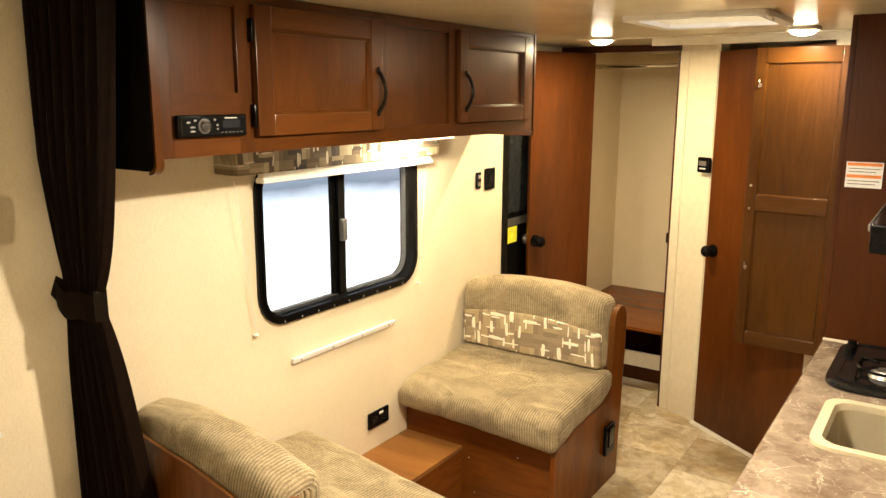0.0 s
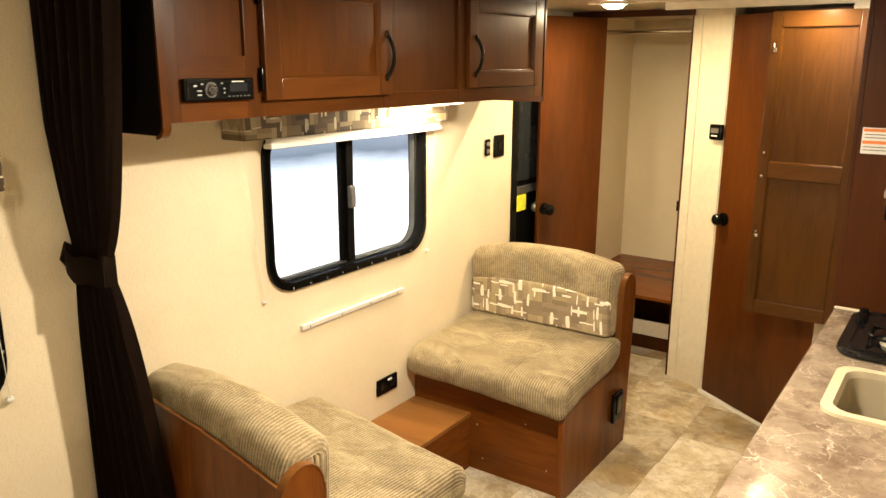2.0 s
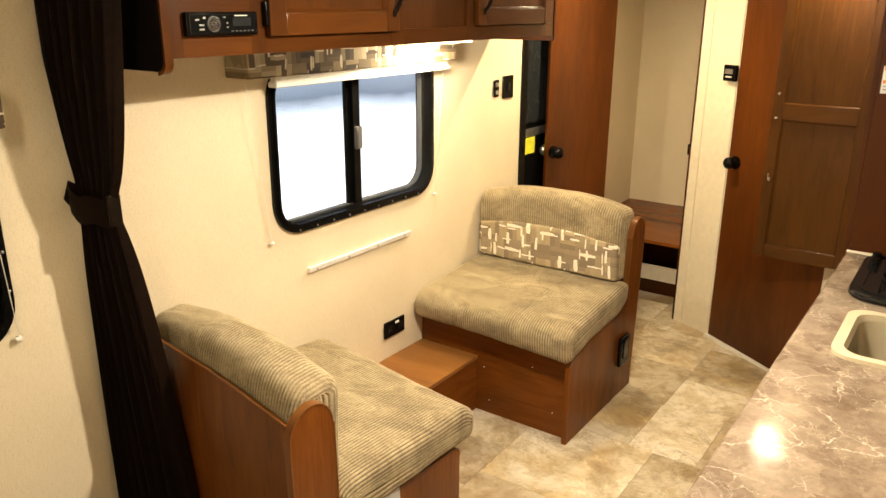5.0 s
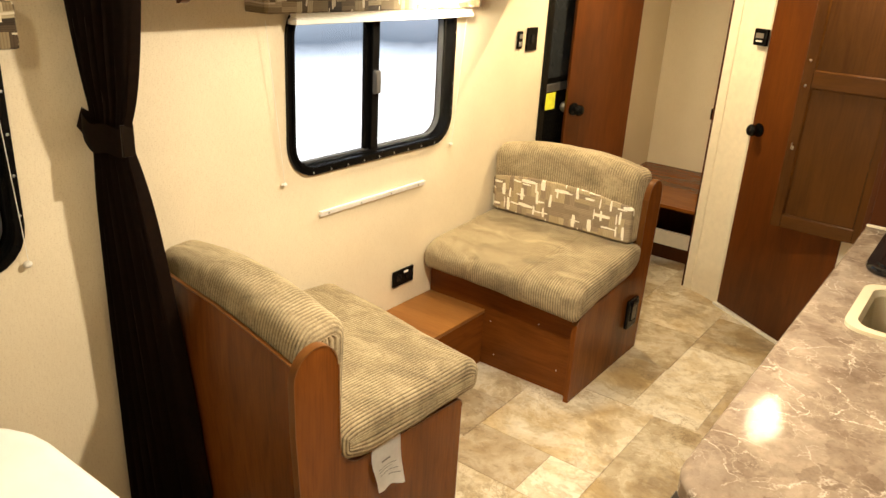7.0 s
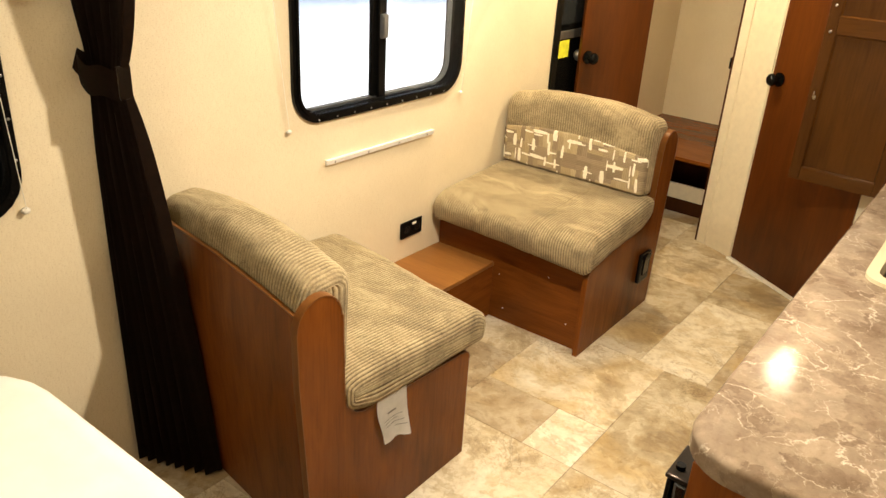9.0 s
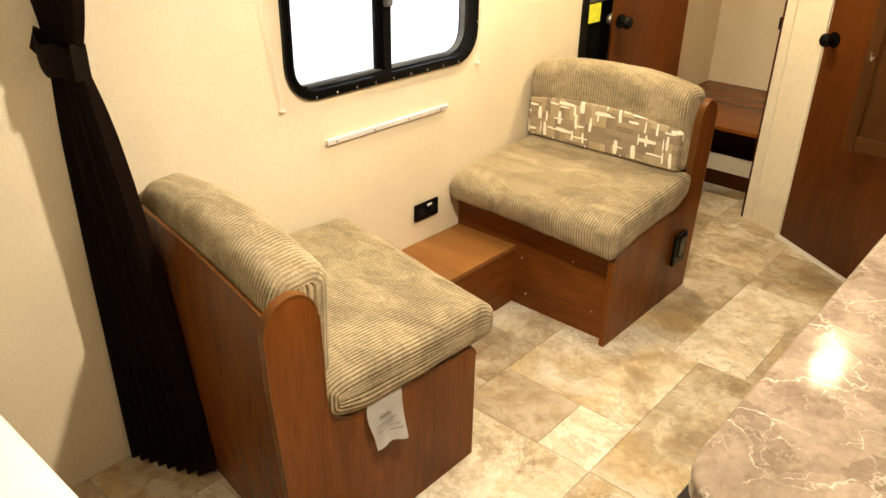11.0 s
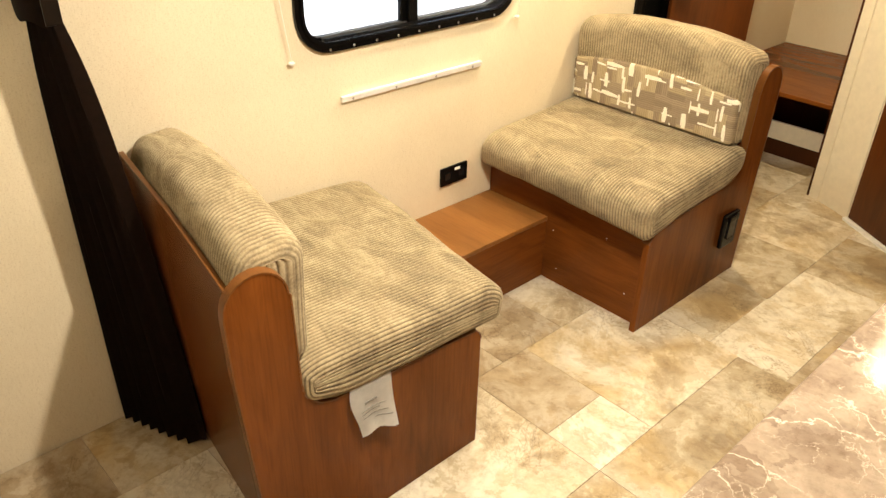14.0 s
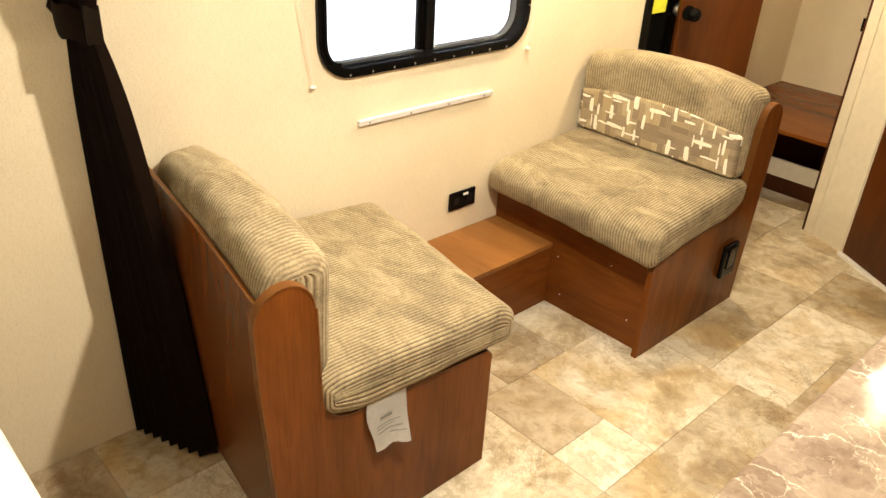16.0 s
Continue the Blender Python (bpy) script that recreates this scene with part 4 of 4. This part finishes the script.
o = thing("side_outlet", (0.746, 0.48, 0.22), "black outlet box on the bench side panel", "outlet")
part("cover", box(0.746, 0.764, 0.432, 0.530, 0.155, 0.290, 0.006), BLACK, o)
part("socket", box(0.7645, 0.768, 0.455, 0.507, 0.190, 0.265, 0.004), GLOSSY, o)
part("flap", box(0.7645, 0.772, 0.450, 0.512, 0.262, 0.282, 0.003), BLACK, o)

s = thing("light_switch", (0.001, 0.685, 1.305), "black wall switch plate beside the entry door", "switch")
part("plate", box(0.001, 0.009, 0.635, 0.728, 1.252, 1.357, 0.003), BLACK, s)
part("rocker", box(0.0091, 0.014, 0.668, 0.695, 1.285, 1.325, 0.002), GLOSSY, s)
s = thing("dimmer_switch", (0.001, 0.575, 1.305), "small black double rocker switch on the wall", "switch")
part("plate", box(0.001, 0.010, 0.552, 0.598, 1.266, 1.344, 0.006), BLACK, s)
for z in (1.288, 1.322):
    part("button", box(0.0101, 0.0135, 0.563, 0.587, z - 0.010, z + 0.010, 0.002), STEEL, s)

# ---- curtain ----
cur = thing("curtain", (0.15, -1.5, 0.0), "dark brown pleated curtain tied back against the wall", "curtain")


def curtain_edges(z):
    if z > 1.22:
        k = (z - 1.22) / (CEIL - 1.22)
        return 0.020 - 0.022 * min(1, k * 1.3), 0.172 + 0.155 * k ** 0.62
    k = (1.22 - z) / 1.2
    return 0.022 - 0.014 * k, 0.170 + 0.088 * k ** 0.8


bm = bmesh.new()
rows, cols = 70, 120
grid = []
for i in range(rows + 1):
    z = 0.012 + (CEIL - 0.02) * i / rows
    a, c = curtain_edges(z)
    pinch = math.exp(-((z - 1.19) / 0.12) ** 2)
    line = []
    for j in range(cols + 1):
        u = j / cols
        x = max(0.006, a) + (c - max(0.006, a)) * u
        amp = 0.023 * (1 - 0.4 * pinch)
        wav = math.sin(2 * math.pi * (8.3 * u + 0.12 * math.sin(3 * u + z * 1.3))) + 0.40 * math.sin(2 * math.pi * (17 * u + 0.2 * math.sin(z * 2.1)))
        fall = max(0.0, (1.17 - z) / 1.17) ** 0.7
        line.append(bm.verts.new((x, -1.485 - 0.032 * (1 - u) * max(0.0, min(1.0, (z - 1.25) / 0.3)) + fall * (0.110 * u - 0.005) + amp * wav * (0.45 + 0.55 * math.sin(math.pi * (0.15 + 0.7 * u))), z)))
    grid.append(line)
for a, c in zip(grid, grid[1:]):
    for j in range(cols):
        bm.faces.new((a[j], a[j + 1], c[j + 1], c[j]))
bmesh.ops.solidify(bm, geom=bm.faces[:], thickness=0.0025)
part("cloth", bm, CURTAIN, cur, smooth=60)
bm = bmesh.new()
loop = []
for k in range(40):
    w = 2 * math.pi * k / 40
    loop.append((0.082 + 0.086 * math.cos(w), -1.485 + 0.036 * math.sin(w)))
rings = []
for z, g in ((1.150, 0.0), (1.160, 0.003), (1.185, 0.004), (1.212, 0.002), (1.222, 0.0)):
    rings.append([bm.verts.new((max(0.004, 0.082 + (x - 0.082) * (1 + g * 8)), -1.485 + (y + 1.485) * (1 + g * 8), z - 0.10 * (x - 0.11) * 0.9 + 0.006 * math.sin(x * 60))) for x, y in loop])
for u, w in zip(rings, rings[1:]):
    for i in range(40):
        bm.faces.new((u[i - 1], u[i], w[i], w[i - 1]))
bmesh.ops.solidify(bm, geom=bm.faces[:], thickness=0.003)
part("tie_band", bm, CURTAIN, cur)
part("tie_strap", prism([(-1.518, 1.200), (-1.500, 1.246), (-1.470, 1.225), (-1.470, 1.150), (-1.485, 1.150)], "x", 0.004, 0.012, 0.002), CURTAIN, cur)
part("snap_tab", box(0.170, 0.178, -1.500, -1.467, 1.150, 1.228, 0.002), BRONZE, cur)
part("track", box(0.002, 0.40, -1.495, -1.475, CEIL - 0.014, CEIL - 0.001, 0.002), WHITE, cur)

# second window's valance and cord
val = thing("valance", (0, -2.2, 1.41), "brown and cream block-print valance over the dark window", "valance")
part("front_board", box(0.085, 0.105, -2.79, -1.672, 1.408, 1.508, 0.006), VALANCE, val)
part("end_board", box(0.0015, 0.0845, -1.692, -1.672, 1.408, 1.508, 0.005), VALANCE, val)
part("cord", tube([(0.02, -1.712 + 0.025 * k / 8, 1.42 - 0.54 * k / 8) for k in range(9)], 0.0011, 5), WHITE, val)
part("cord_clip", ball((0.013, -1.687, 0.878), 0.009, (1, 1.2, 1)), WHITE, val)

# ---- bed ----
bed = thing("bed", (1.0, -3.0, 0), "bed with a white fitted sheet, its rounded corner seen", "bed")
bm = prism(rounded(0.30, 1.76, -4.0, -1.900, 0.20), "z", 0.44, 0.722)
bmesh.ops.bevel(bm, geom=[e for e in bm.edges if abs(e.verts[0].co.z - e.verts[1].co.z) < 0.001], offset=0.055, segments=5, affect="EDGES", profile=0.5)
part("mattress", bm, LINEN, bed, "white sheeted mattress")
part("platform", box(0.36, 1.72, -4.0, -2.00, 0.0, 0.439), CHERRY_X, bed)

# ---- kitchen ----
CT = 0.88
sinkhole = rounded(1.69, 1.99, -0.595, -0.285, 0.06)
edge_loop = [(2.098, 0.308), (1.572, 0.308)] + [(1.572 + 0.10 * (1 - math.cos(radians(a))), -1.36 - 0.10 * math.sin(radians(a))) for a in range(0, 91, 10)] + [(2.098, -1.46)]
bm = plate(edge_loop, [sinkhole], "z", CT, CT - 0.038)
bm.normal_update()
sharp = [e for e in bm.edges if all(abs(v.co.z - CT) < 1e-5 for v in e.verts) and len(e.link_faces) == 2 and any(abs(f.normal.z) < 0.1 for f in e.link_faces) and not all(-0.61 < v.co.y < -0.27 and v.co.x > 1.68 for v in e.verts) and not all(v.co.y > 0.30 or v.co.x > 2.09 for v in e.verts)]
bmesh.ops.bevel(bm, geom=sharp, offset=0.012, segments=6, affect="EDGES", profile=0.5)
top = thing("countertop", (1.8, -0.6, CT), "brown marble-look laminate countertop with a rounded corner", "countertop")
part("slab", bm, LAMINATE, top, smooth=None)
part("backsplash", box(2.082, 2.097, -1.46, 0.307, CT + 0.0005, CT + 0.08, 0.003), LAMINATE, top)
part("joint_strip", box(1.575, 2.081, 0.298, 0.307, CT + 0.0005, CT + 0.010, 0.003), CREAM, top, "light caulked joint strip")

kc = thing("kitchen_cabinet", (1.85, -0.1, 0), "cherry wood base cabinet under the countertop", "cabinet")
part("body", box(1.61, 2.097, -0.86, 0.306, 0.08, CT - 0.200), CHERRY, kc)
part("front_rail", box(1.61, 1.628, -0.86, 0.306, CT - 0.1995, CT - 0.039), CHERRY_Y, kc)
part("toe_kick", box(1.66, 2.09, -0.86, 0.306, 0.0, 0.0795), DARKWOOD, kc)
for a, c in ((-0.84, -0.30), (-0.28, 0.285)):
    d = part("door", box(1.59, 1.6095, a, c, 0.12, CT - 0.16, 0.003), CHERRY, kc)
    part("handle", tube([(1.588 - 0.026 * math.sin(math.pi * k / 10), c - 0.05, 0.52 + 0.12 * k / 10) for k in range(11)], 0.005), BRONZE, d, "bronze bow handle")
fc = thing("fridge_cabinet", (1.85, -1.15, 0), "cherry wood end cabinet housing the refrigerator", "cabinet")
part("end_panel", box(1.60, 2.097, -1.435, -1.415, 0.0, CT - 0.039, 0.002), CHERRY, fc)
part("top_rail", box(1.60, 1.62, -1.4145, -0.8605, CT - 0.065, CT - 0.039), CHERRY_Y, fc)
part("inner_side", box(1.62, 2.097, -0.8775, -0.8605, 0.0, CT - 0.0665), CHERRY, fc)
fr = thing("refrigerator", (1.8, -1.15, 0), "small black refrigerator with dark steel hinge under the counter", "refrigerator")
part("case", box(1.60, 2.08, -1.412, -0.880, 0.01, CT - 0.068, 0.004), BLACK, fr)
part("door", box(1.570, 1.599, -1.41, -0.882, 0.06, 0.770, 0.008), GLOSSY, fr, "glossy black door")
hp = part("hinge_plate", box(1.556, 1.598, -1.412, -1.315, 0.771, 0.780, 0.003), BRONZE, fr, "dark steel hinge plate")
part("hinge_pin", cyl((1.572, -1.385, 0.780), (1.572, -1.385, 0.788), 0.008), BLACK, hp)
part("door_edge", box(1.560, 1.5695, -1.412, -0.882, 0.06, 0.770, 0.003), BLACK, fr, "black door edge")

sink = thing("sink", (1.84, -0.44, 0.72), "bisque enamel drop-in sink", "sink")
part("rim", ring(rounded(1.670, 2.010, -0.617, -0.263, 0.055), rounded(1.695, 1.985, -0.592, -0.288, 0.05), "z", CT + 0.0005, CT + 0.010), BISQUE, sink)
bm = bmesh.new()
rr = []
for ins, z in ((0.0, CT + 0.0095), (0.008, CT - 0.005), (0.014, CT - 0.06), (0.022, CT - 0.115), (0.045, CT - 0.135), (0.10, CT - 0.140)):
    rr.append([bm.verts.new((x, y, z)) for x, y in rounded(1.695 + ins, 1.985 - ins, -0.592 + ins, -0.288 - ins, max(0.02, 0.05 - ins * 0.2))])
for u, w in zip(rr, rr[1:]):
    for i in range(len(u)):
        bm.faces.new((u[i - 1], u[i], w[i], w[i - 1]))
bm.faces.new(rr[-1])
bmesh.ops.solidify(bm, geom=bm.faces[:], thickness=-0.003)
part("bowl", bm, BISQUE, sink)
part("drain", cyl((1.84, -0.44, CT - 0.1395), (1.84, -0.44, CT - 0.136), 0.035), CHROME, sink)

hob = thing("cooktop", (1.85, 0.05, CT), "glossy black enamel two-burner cooktop", "cooktop")
bm = prism(rounded(1.640, 2.05, -0.185, 0.275, 0.075), "z", CT + 0.001, CT + 0.022, 0.008)
part("pan", bm, GLOSSY, hob)
part("well", ring(rounded(1.665, 2.03, -0.16, 0.25, 0.06), rounded(1.675, 2.02, -0.15, 0.24, 0.05), "z", CT + 0.0222, CT + 0.026), GLOSSY, hob)
for bx, by in ((1.79, -0.05), (1.90, 0.15)):
    bn = part("burner", cyl((bx, by, CT + 0.0222), (bx, by, CT + 0.036), 0.045, 28, 0.038), STEEL, hob, "grey metal burner head")
    part("cap", cyl((bx, by, CT + 0.0362), (bx, by, CT + 0.042), 0.030, 24, 0.026), STEEL, bn)
    for k in range(4):
        w = radians(45 + 90 * k)
        g = [(bx + 0.10 * math.cos(w), by + 0.10 * math.sin(w), CT + 0.024), (bx + 0.095 * math.cos(w), by + 0.095 * math.sin(w), CT + 0.052), (bx + 0.03 * math.cos(w), by + 0.03 * math.sin(w), CT + 0.055)]
        part("grate_arm", tube(g, 0.0045, 8), BLACK, hob)
    part("grate_ring", tube([(bx + 0.075 * math.cos(radians(a)), by + 0.075 * math.sin(radians(a)), CT + 0.05) for a in range(0, 361, 15)], 0.004, 8), BLACK, hob)
for k in range(2):
    part("knob", cyl((1.675, 0.20 - 0.07 * k, CT + 0.022), (1.675, 0.20 - 0.07 * k, CT + 0.045), 0.016, 20, 0.013), BLACK, hob)

hood = thing("range_hood", (1.9, 0.0, 1.29), "black range hood over the cooktop", "hood")
part("canopy", box(1.722, 2.097, -0.22, 0.300, 1.292, 1.372, 0.006), BLACK, hood)
part("front_trim", box(1.716, 1.7215, -0.22, 0.300, 1.352, 1.372, 0.002), STEEL, hood)
uc = thing("wall_cabinet", (1.98, -0.7, 1.375), "dark walnut wall cabinet over the kitchen counter", "cabinet")
part("body", box(1.880, 2.097, -0.95, -0.445, 1.375, CEIL - 0.001), CABINET_Y, uc)
part("door", box(1.860, 1.8795, -0.945, -0.45, 1.385, CEIL - 0.02, 0.003), CABINET, uc)
mw = thing("microwave", (1.95, -0.07, 1.375), "black built-in microwave over the range hood", "microwave")
part("case", box(1.82, 2.097, -0.44, 0.300, 1.375, 1.74, 0.004), BLACK, mw)
part("door", box(1.80, 1.8195, -0.30, 0.298, 1.380, 1.735, 0.004), GLOSSY, mw, "glossy black door")

# ---- pantry ----
pan = thing("pantry", (1.83, 0.62, 0), "tall dark walnut pantry with its door swung open", "cabinet")
part("side_panel", box(1.580, 2.097, 0.310, 0.328, 0.0, CEIL - 0.001, 0.001), DARKWOOD, pan)
part("rear_panel", box(1.580, 2.097, 0.965, 0.983, 0.0, CEIL - 0.001, 0.001), DARKWOOD, pan)
part("face_stile", box(1.563, 1.5795, 0.310, 0.36, 0.0, CEIL - 0.001, 0.001), DARKWOOD, pan)
part("face_stile", box(1.563, 1.5795, 0.860, 0.983, 0.0, CEIL - 0.001, 0.001), DARKWOOD, pan)
part("face_rail", box(1.563, 1.5795, 0.3605, 0.8595, 0.0, 0.60), DARKWOOD, pan)
part("face_rail", box(1.563, 1.5795, 0.3605, 0.8595, 1.90, CEIL - 0.001), DARKWOOD, pan)
for z in (0.6, 1.0, 1.4):
    part("shelf", box(1.5805, 2.09, 0.3285, 0.9645, z, z + 0.012), DARKWOOD, pan)
hinge, free = Vector((1.560, 0.852, 0)), Vector((1.160, 0.866, 0))
u = (free - hinge).normalized()
M = Matrix.Translation(hinge) @ Matrix.Rotation(math.atan2(u.y, u.x), 4, "Z")
L = (free - hinge).length


def leaf_piece(name, x0, x1, z0, z1, y0, y1, material, parent, label="", r=0.002):
    return part(name, bent(box(x0, x1, y0, y1, z0, z1, r), M), material, parent, label)


Z0, Z1 = 0.645, 1.898
leaf = leaf_piece("door", 0.004, L - 0.004, Z0 + 0.004, Z1 - 0.004, -0.008, -0.001, BIRCH, pan, "open walnut pantry door showing its inner face", 0)
for a, c in ((0.0, 0.080), (L - 0.040, L)):
    leaf_piece("stile", a, c, Z0, Z1, -0.010, 0.010, BIRCH, leaf)
for a, c in ((Z0, Z0 + 0.052), (1.232, 1.295), (Z1 - 0.060, Z1)):
    leaf_piece("rail", 0.0805, L - 0.0405, a, c, -0.010, 0.0095, BIRCH_X, leaf)
for a, c in ((Z0 + 0.052, 1.232), (1.295, Z1 - 0.060)):
    part("moulding", bent(slope_ring("y", 0.0805, L - 0.0405, a, c, 0.008, 0.0085, -0.0009), M), BIRCH_X, leaf)
for z in (1.748, 0.985):
    ct = leaf_piece("catch", L - 0.030, L - 0.016, z - 0.008, z + 0.008, 0.0102, 0.014, CHROME, leaf, "metal door catch")
    part("hook", bent(tube([(L - 0.023, 0.014, z), (L - 0.023, 0.026, z + 0.004), (L - 0.023, 0.030, z + 0.014), (L - 0.023, 0.024, z + 0.024)], 0.0028), M), CHROME, ct)
for z in (1.336, 1.238):
    part("screw", bent(ball((L - 0.020, 0.011, z), 0.006, (1, 0.5, 1)), M), CHROME, leaf)

lab = thing("warning_label", (1.64, 0.309, 1.455), "white warning label with orange bands on the pantry side", "label")
part("sheet", box(1.590, 1.697, 0.3085, 0.3095, 1.412, 1.496), PAPER, lab)
for z in (1.489, 1.450):
    part("orange_band", box(1.593, 1.694, 0.3078, 0.3084, z - 0.006, z + 0.004), ORANGE, lab)
for k, z in enumerate((1.474, 1.464, 1.434, 1.424)):
    part("text_bar", box(1.597, 1.690 - 0.012 * (k % 2), 0.3078, 0.3084, z - 0.0015, z + 0.0015), INK, lab)

# ---- bathroom door ----
bd = thing("bathroom_door", (1.15, 1.2, 0), "plain cherry wood bathroom door with a black knob, ajar", "door")
a, c = Vector((0.880, 1.362, 0)), Vector((1.425, 0.995, 0))
u = (c - a).normalized()
M2 = Matrix.Translation(a) @ Matrix.Rotation(math.atan2(u.y, u.x), 4, "Z")
LB = (c - a).length
part("slab", bent(box(0, LB, 0.0, 0.028, 0.014, 1.916, 0.002), M2), DOORWOOD, bd)


def knob(m, parent, x, z, y=0.0, way=-1, face=BLACK, label="black round knob"):
    bm = cyl((x, y, z), (x, y + way * 0.006, z), 0.032, 28)
    bm = cyl((x, y + way * 0.005, z), (x, y + way * 0.030, z), 0.010, 20, None, bm)
    part("knob", bent(ball((x, y + way * 0.046, z), 0.029, (1, 0.75, 1), bm), m), face, parent, label)


knob(M2, bd, 0.052, 0.945)
lp = thing("thermostat", (0.86, 1.38, 1.365), "black thermostat on the cream bulkhead", "thermostat")
n = Vector((0.655 - 0.878, 1.480 - 1.375, 0)).normalized()
M3 = Matrix.Translation((0.872, 1.3725, 0)) @ Matrix.Rotation(math.atan2(n.y, n.x) + math.pi, 4, "Z")
part("case", bent(box(-0.062, 0.012, -0.030, -0.0085, 1.328, 1.405, 0.005), M3), BLACK, lp)
part("display", bent(box(-0.050, -0.005, -0.0315, -0.0303, 1.362, 1.385), M3), STEEL, lp)
part("label", bent(box(-0.045, -0.010, -0.0315, -0.0303, 1.345, 1.352), M3), PAPER, lp)

# ---- wardrobe ----
wa = thing("wardrobe", (0.35, 1.9, 0), "open cream-lined wardrobe with a wood shelf and its door ajar", "wardrobe")
part("shelf", box(0.002, 0.653, 1.50, 2.358, 0.405, 0.425, 0.002), CHERRY_X, wa, "cherry wood shelf")
# recess back and lowest board: dark colour stands in for shade below the shelf
part("lower_back", box(0.002, 0.653, 1.95, 1.96, 0.0, 0.404), DARKWOOD, wa, "back of the low recess, coloured dark for the shade there")
part("foot_rail", box(0.002, 0.653, 1.80, 1.82, 0.085, 0.175, 0.002), CREAM, wa, "cream foot rail")
part("base_board", box(0.002, 0.653, 1.805, 1.82, 0.0, 0.0845), DARKWOOD, wa)
part("rail", cyl((0.002, 1.80, 1.868), (0.654, 1.80, 1.868), 0.014), CHROME, wa, "chrome hanging rail")
part("jamb_strip", box(0.645, 0.6545, 1.476, 1.495, 0.0, 1.925, 0.001), DARKWOOD, wa)
part("catch", box(0.636, 0.6445, 1.474, 1.49, 0.93, 0.985, 0.002), BLACK, wa)
a, c = Vector((0.190, 1.448, 0)), Vector((0.035, 1.02, 0))
u = (c - a).normalized()
M4 = Matrix.Translation(a) @ Matrix.Rotation(math.atan2(u.y, u.x), 4, "Z")
LW = (c - a).length
wd = part("door", bent(box(0, LW, 0.0, 0.019, 0.03, 1.925, 0.002), M4), DOORWOOD, wa, "open cherry wood door")
knob(M4, wd, LW - 0.045, 0.945, 0.019, 1)
knob(M4, wd, LW - 0.045, 0.945, 0.0, -1, STEEL, "steel knob")

# ---- ceiling fittings ----
for px, py in PUCKS:
    pk = thing("puck_light", (px, py, CEIL), "lit round ceiling light with a white rim", "ceiling light", "ceiling lights")
    part("rim", ring([(px + 0.062 * math.cos(radians(w)), py + 0.062 * math.sin(radians(w))) for w in range(0, 360, 12)], [(px + 0.050 * math.cos(radians(w)), py + 0.050 * math.sin(radians(w))) for w in range(0, 360, 12)], "z", CEIL - 0.0005, CEIL - 0.014), WHITE, pk)
    ln = part("lens", ball((px, py, CEIL - 0.012), 0.049, (1, 1, 0.42)), PUCKLENS, pk, "glowing domed lens")
    ln.visible_shadow = False
single("trim", box(0.335, 1.56, 0.905, 0.925, CEIL - 0.006, CEIL - 0.0005, 0.002), CREAM, (0.9, 0.915, CEIL), "cream seam strip across the ceiling", "trim", kind="structure")
vt = thing("roof_vent", (1.145, 0.19, CEIL), "square roof vent with a white frame and daylight lens", "roof vent")
part("frame", ring(rounded(0.915, 1.375, -0.03, 0.415, 0.03), rounded(0.955, 1.335, 0.01, 0.375, 0.03), "z", CEIL - 0.0005, CEIL - 0.016), WHITE, vt)
part("lens", box(0.947, 1.343, 0.002, 0.383, CEIL + 0.02, CEIL + 0.03), SKYLIGHT, vt, "bright translucent lid")
part("crank", tube([(1.36, 0.05, CEIL - 0.018), (1.385, 0.0, CEIL - 0.03), (1.39, -0.05, CEIL - 0.032)], 0.004), WHITE, vt)
uv = thing("valance_light", (0.17, -0.15, 1.56), "slim lit lamp under the overhead cabinet", "light")
part("housing", box(0.15, 0.25, -0.31, 0.01, 1.548, 1.5640, 0.002), WHITE, uv)
ln = part("lens", box(0.155, 0.245, -0.30, 0.0, 1.540, 1.5475), TUBELENS, uv, "glowing lens")
ln.visible_shadow = False

# ---- floor tiles ----
shared = {}


def lay(x0, x1, y0, y1, material=TILE):
    key = (round(x1 - x0, 3), round(y1 - y0, 3), material.name)
    if key not in shared:
        shared[key] = mesh_of(box(-key[0] / 2 + 0.0006, key[0] / 2 - 0.0006, -key[1] / 2 + 0.0006, key[1] / 2 - 0.0006, -0.004, 0.0, 0.0008, 1), "tile", material)
    ob = new("tile", shared[key])
    ob.parent = floor
    ob.location = ((x0 + x1) / 2 - 1, (y0 + y1) / 2, 0)


for x0, x1, y0, y1, grey in ((0.945, 1.215, 0.112, 0.508, 0), (0.56, 1.05, -0.382, 0.115, 0), (0.56, 0.865, -0.63, -0.382, 1), (0.865, 1.05, -0.63, -0.382, 0),
                             (1.05, 1.33, -0.63, 0.112, 0), (0.56, 0.945, 0.115, 0.508, 0), (1.215, 1.33, 0.112, 0.508, 1), (0.56, 1.05, -1.12, -0.63, 0), (1.05, 1.33, -1.12, -0.63, 0)):
    lay(x0, x1, y0, y1, TILE_GREY if grey else TILE)
COLS = (0.003, 0.28, 0.56, 0.95, 1.33, 1.62, 1.90, 2.097)
for n_, (x0, x1) in enumerate(zip(COLS, COLS[1:])):
    for low, high in (((-2.6, -1.12), (0.508, 2.357)) if x0 in (0.56, 0.95) else ((-2.6 + 0.13 * n_, 2.357),)):
        y = low
        while y < high - 0.02:
            end = y + random.choice((0.29, 0.40, 0.40, 0.49))
            end = high if high - end < 0.12 else end
            lay(x0, x1, y, end, TILE_GREY if random.random() < 0.15 else TILE)
            y = end
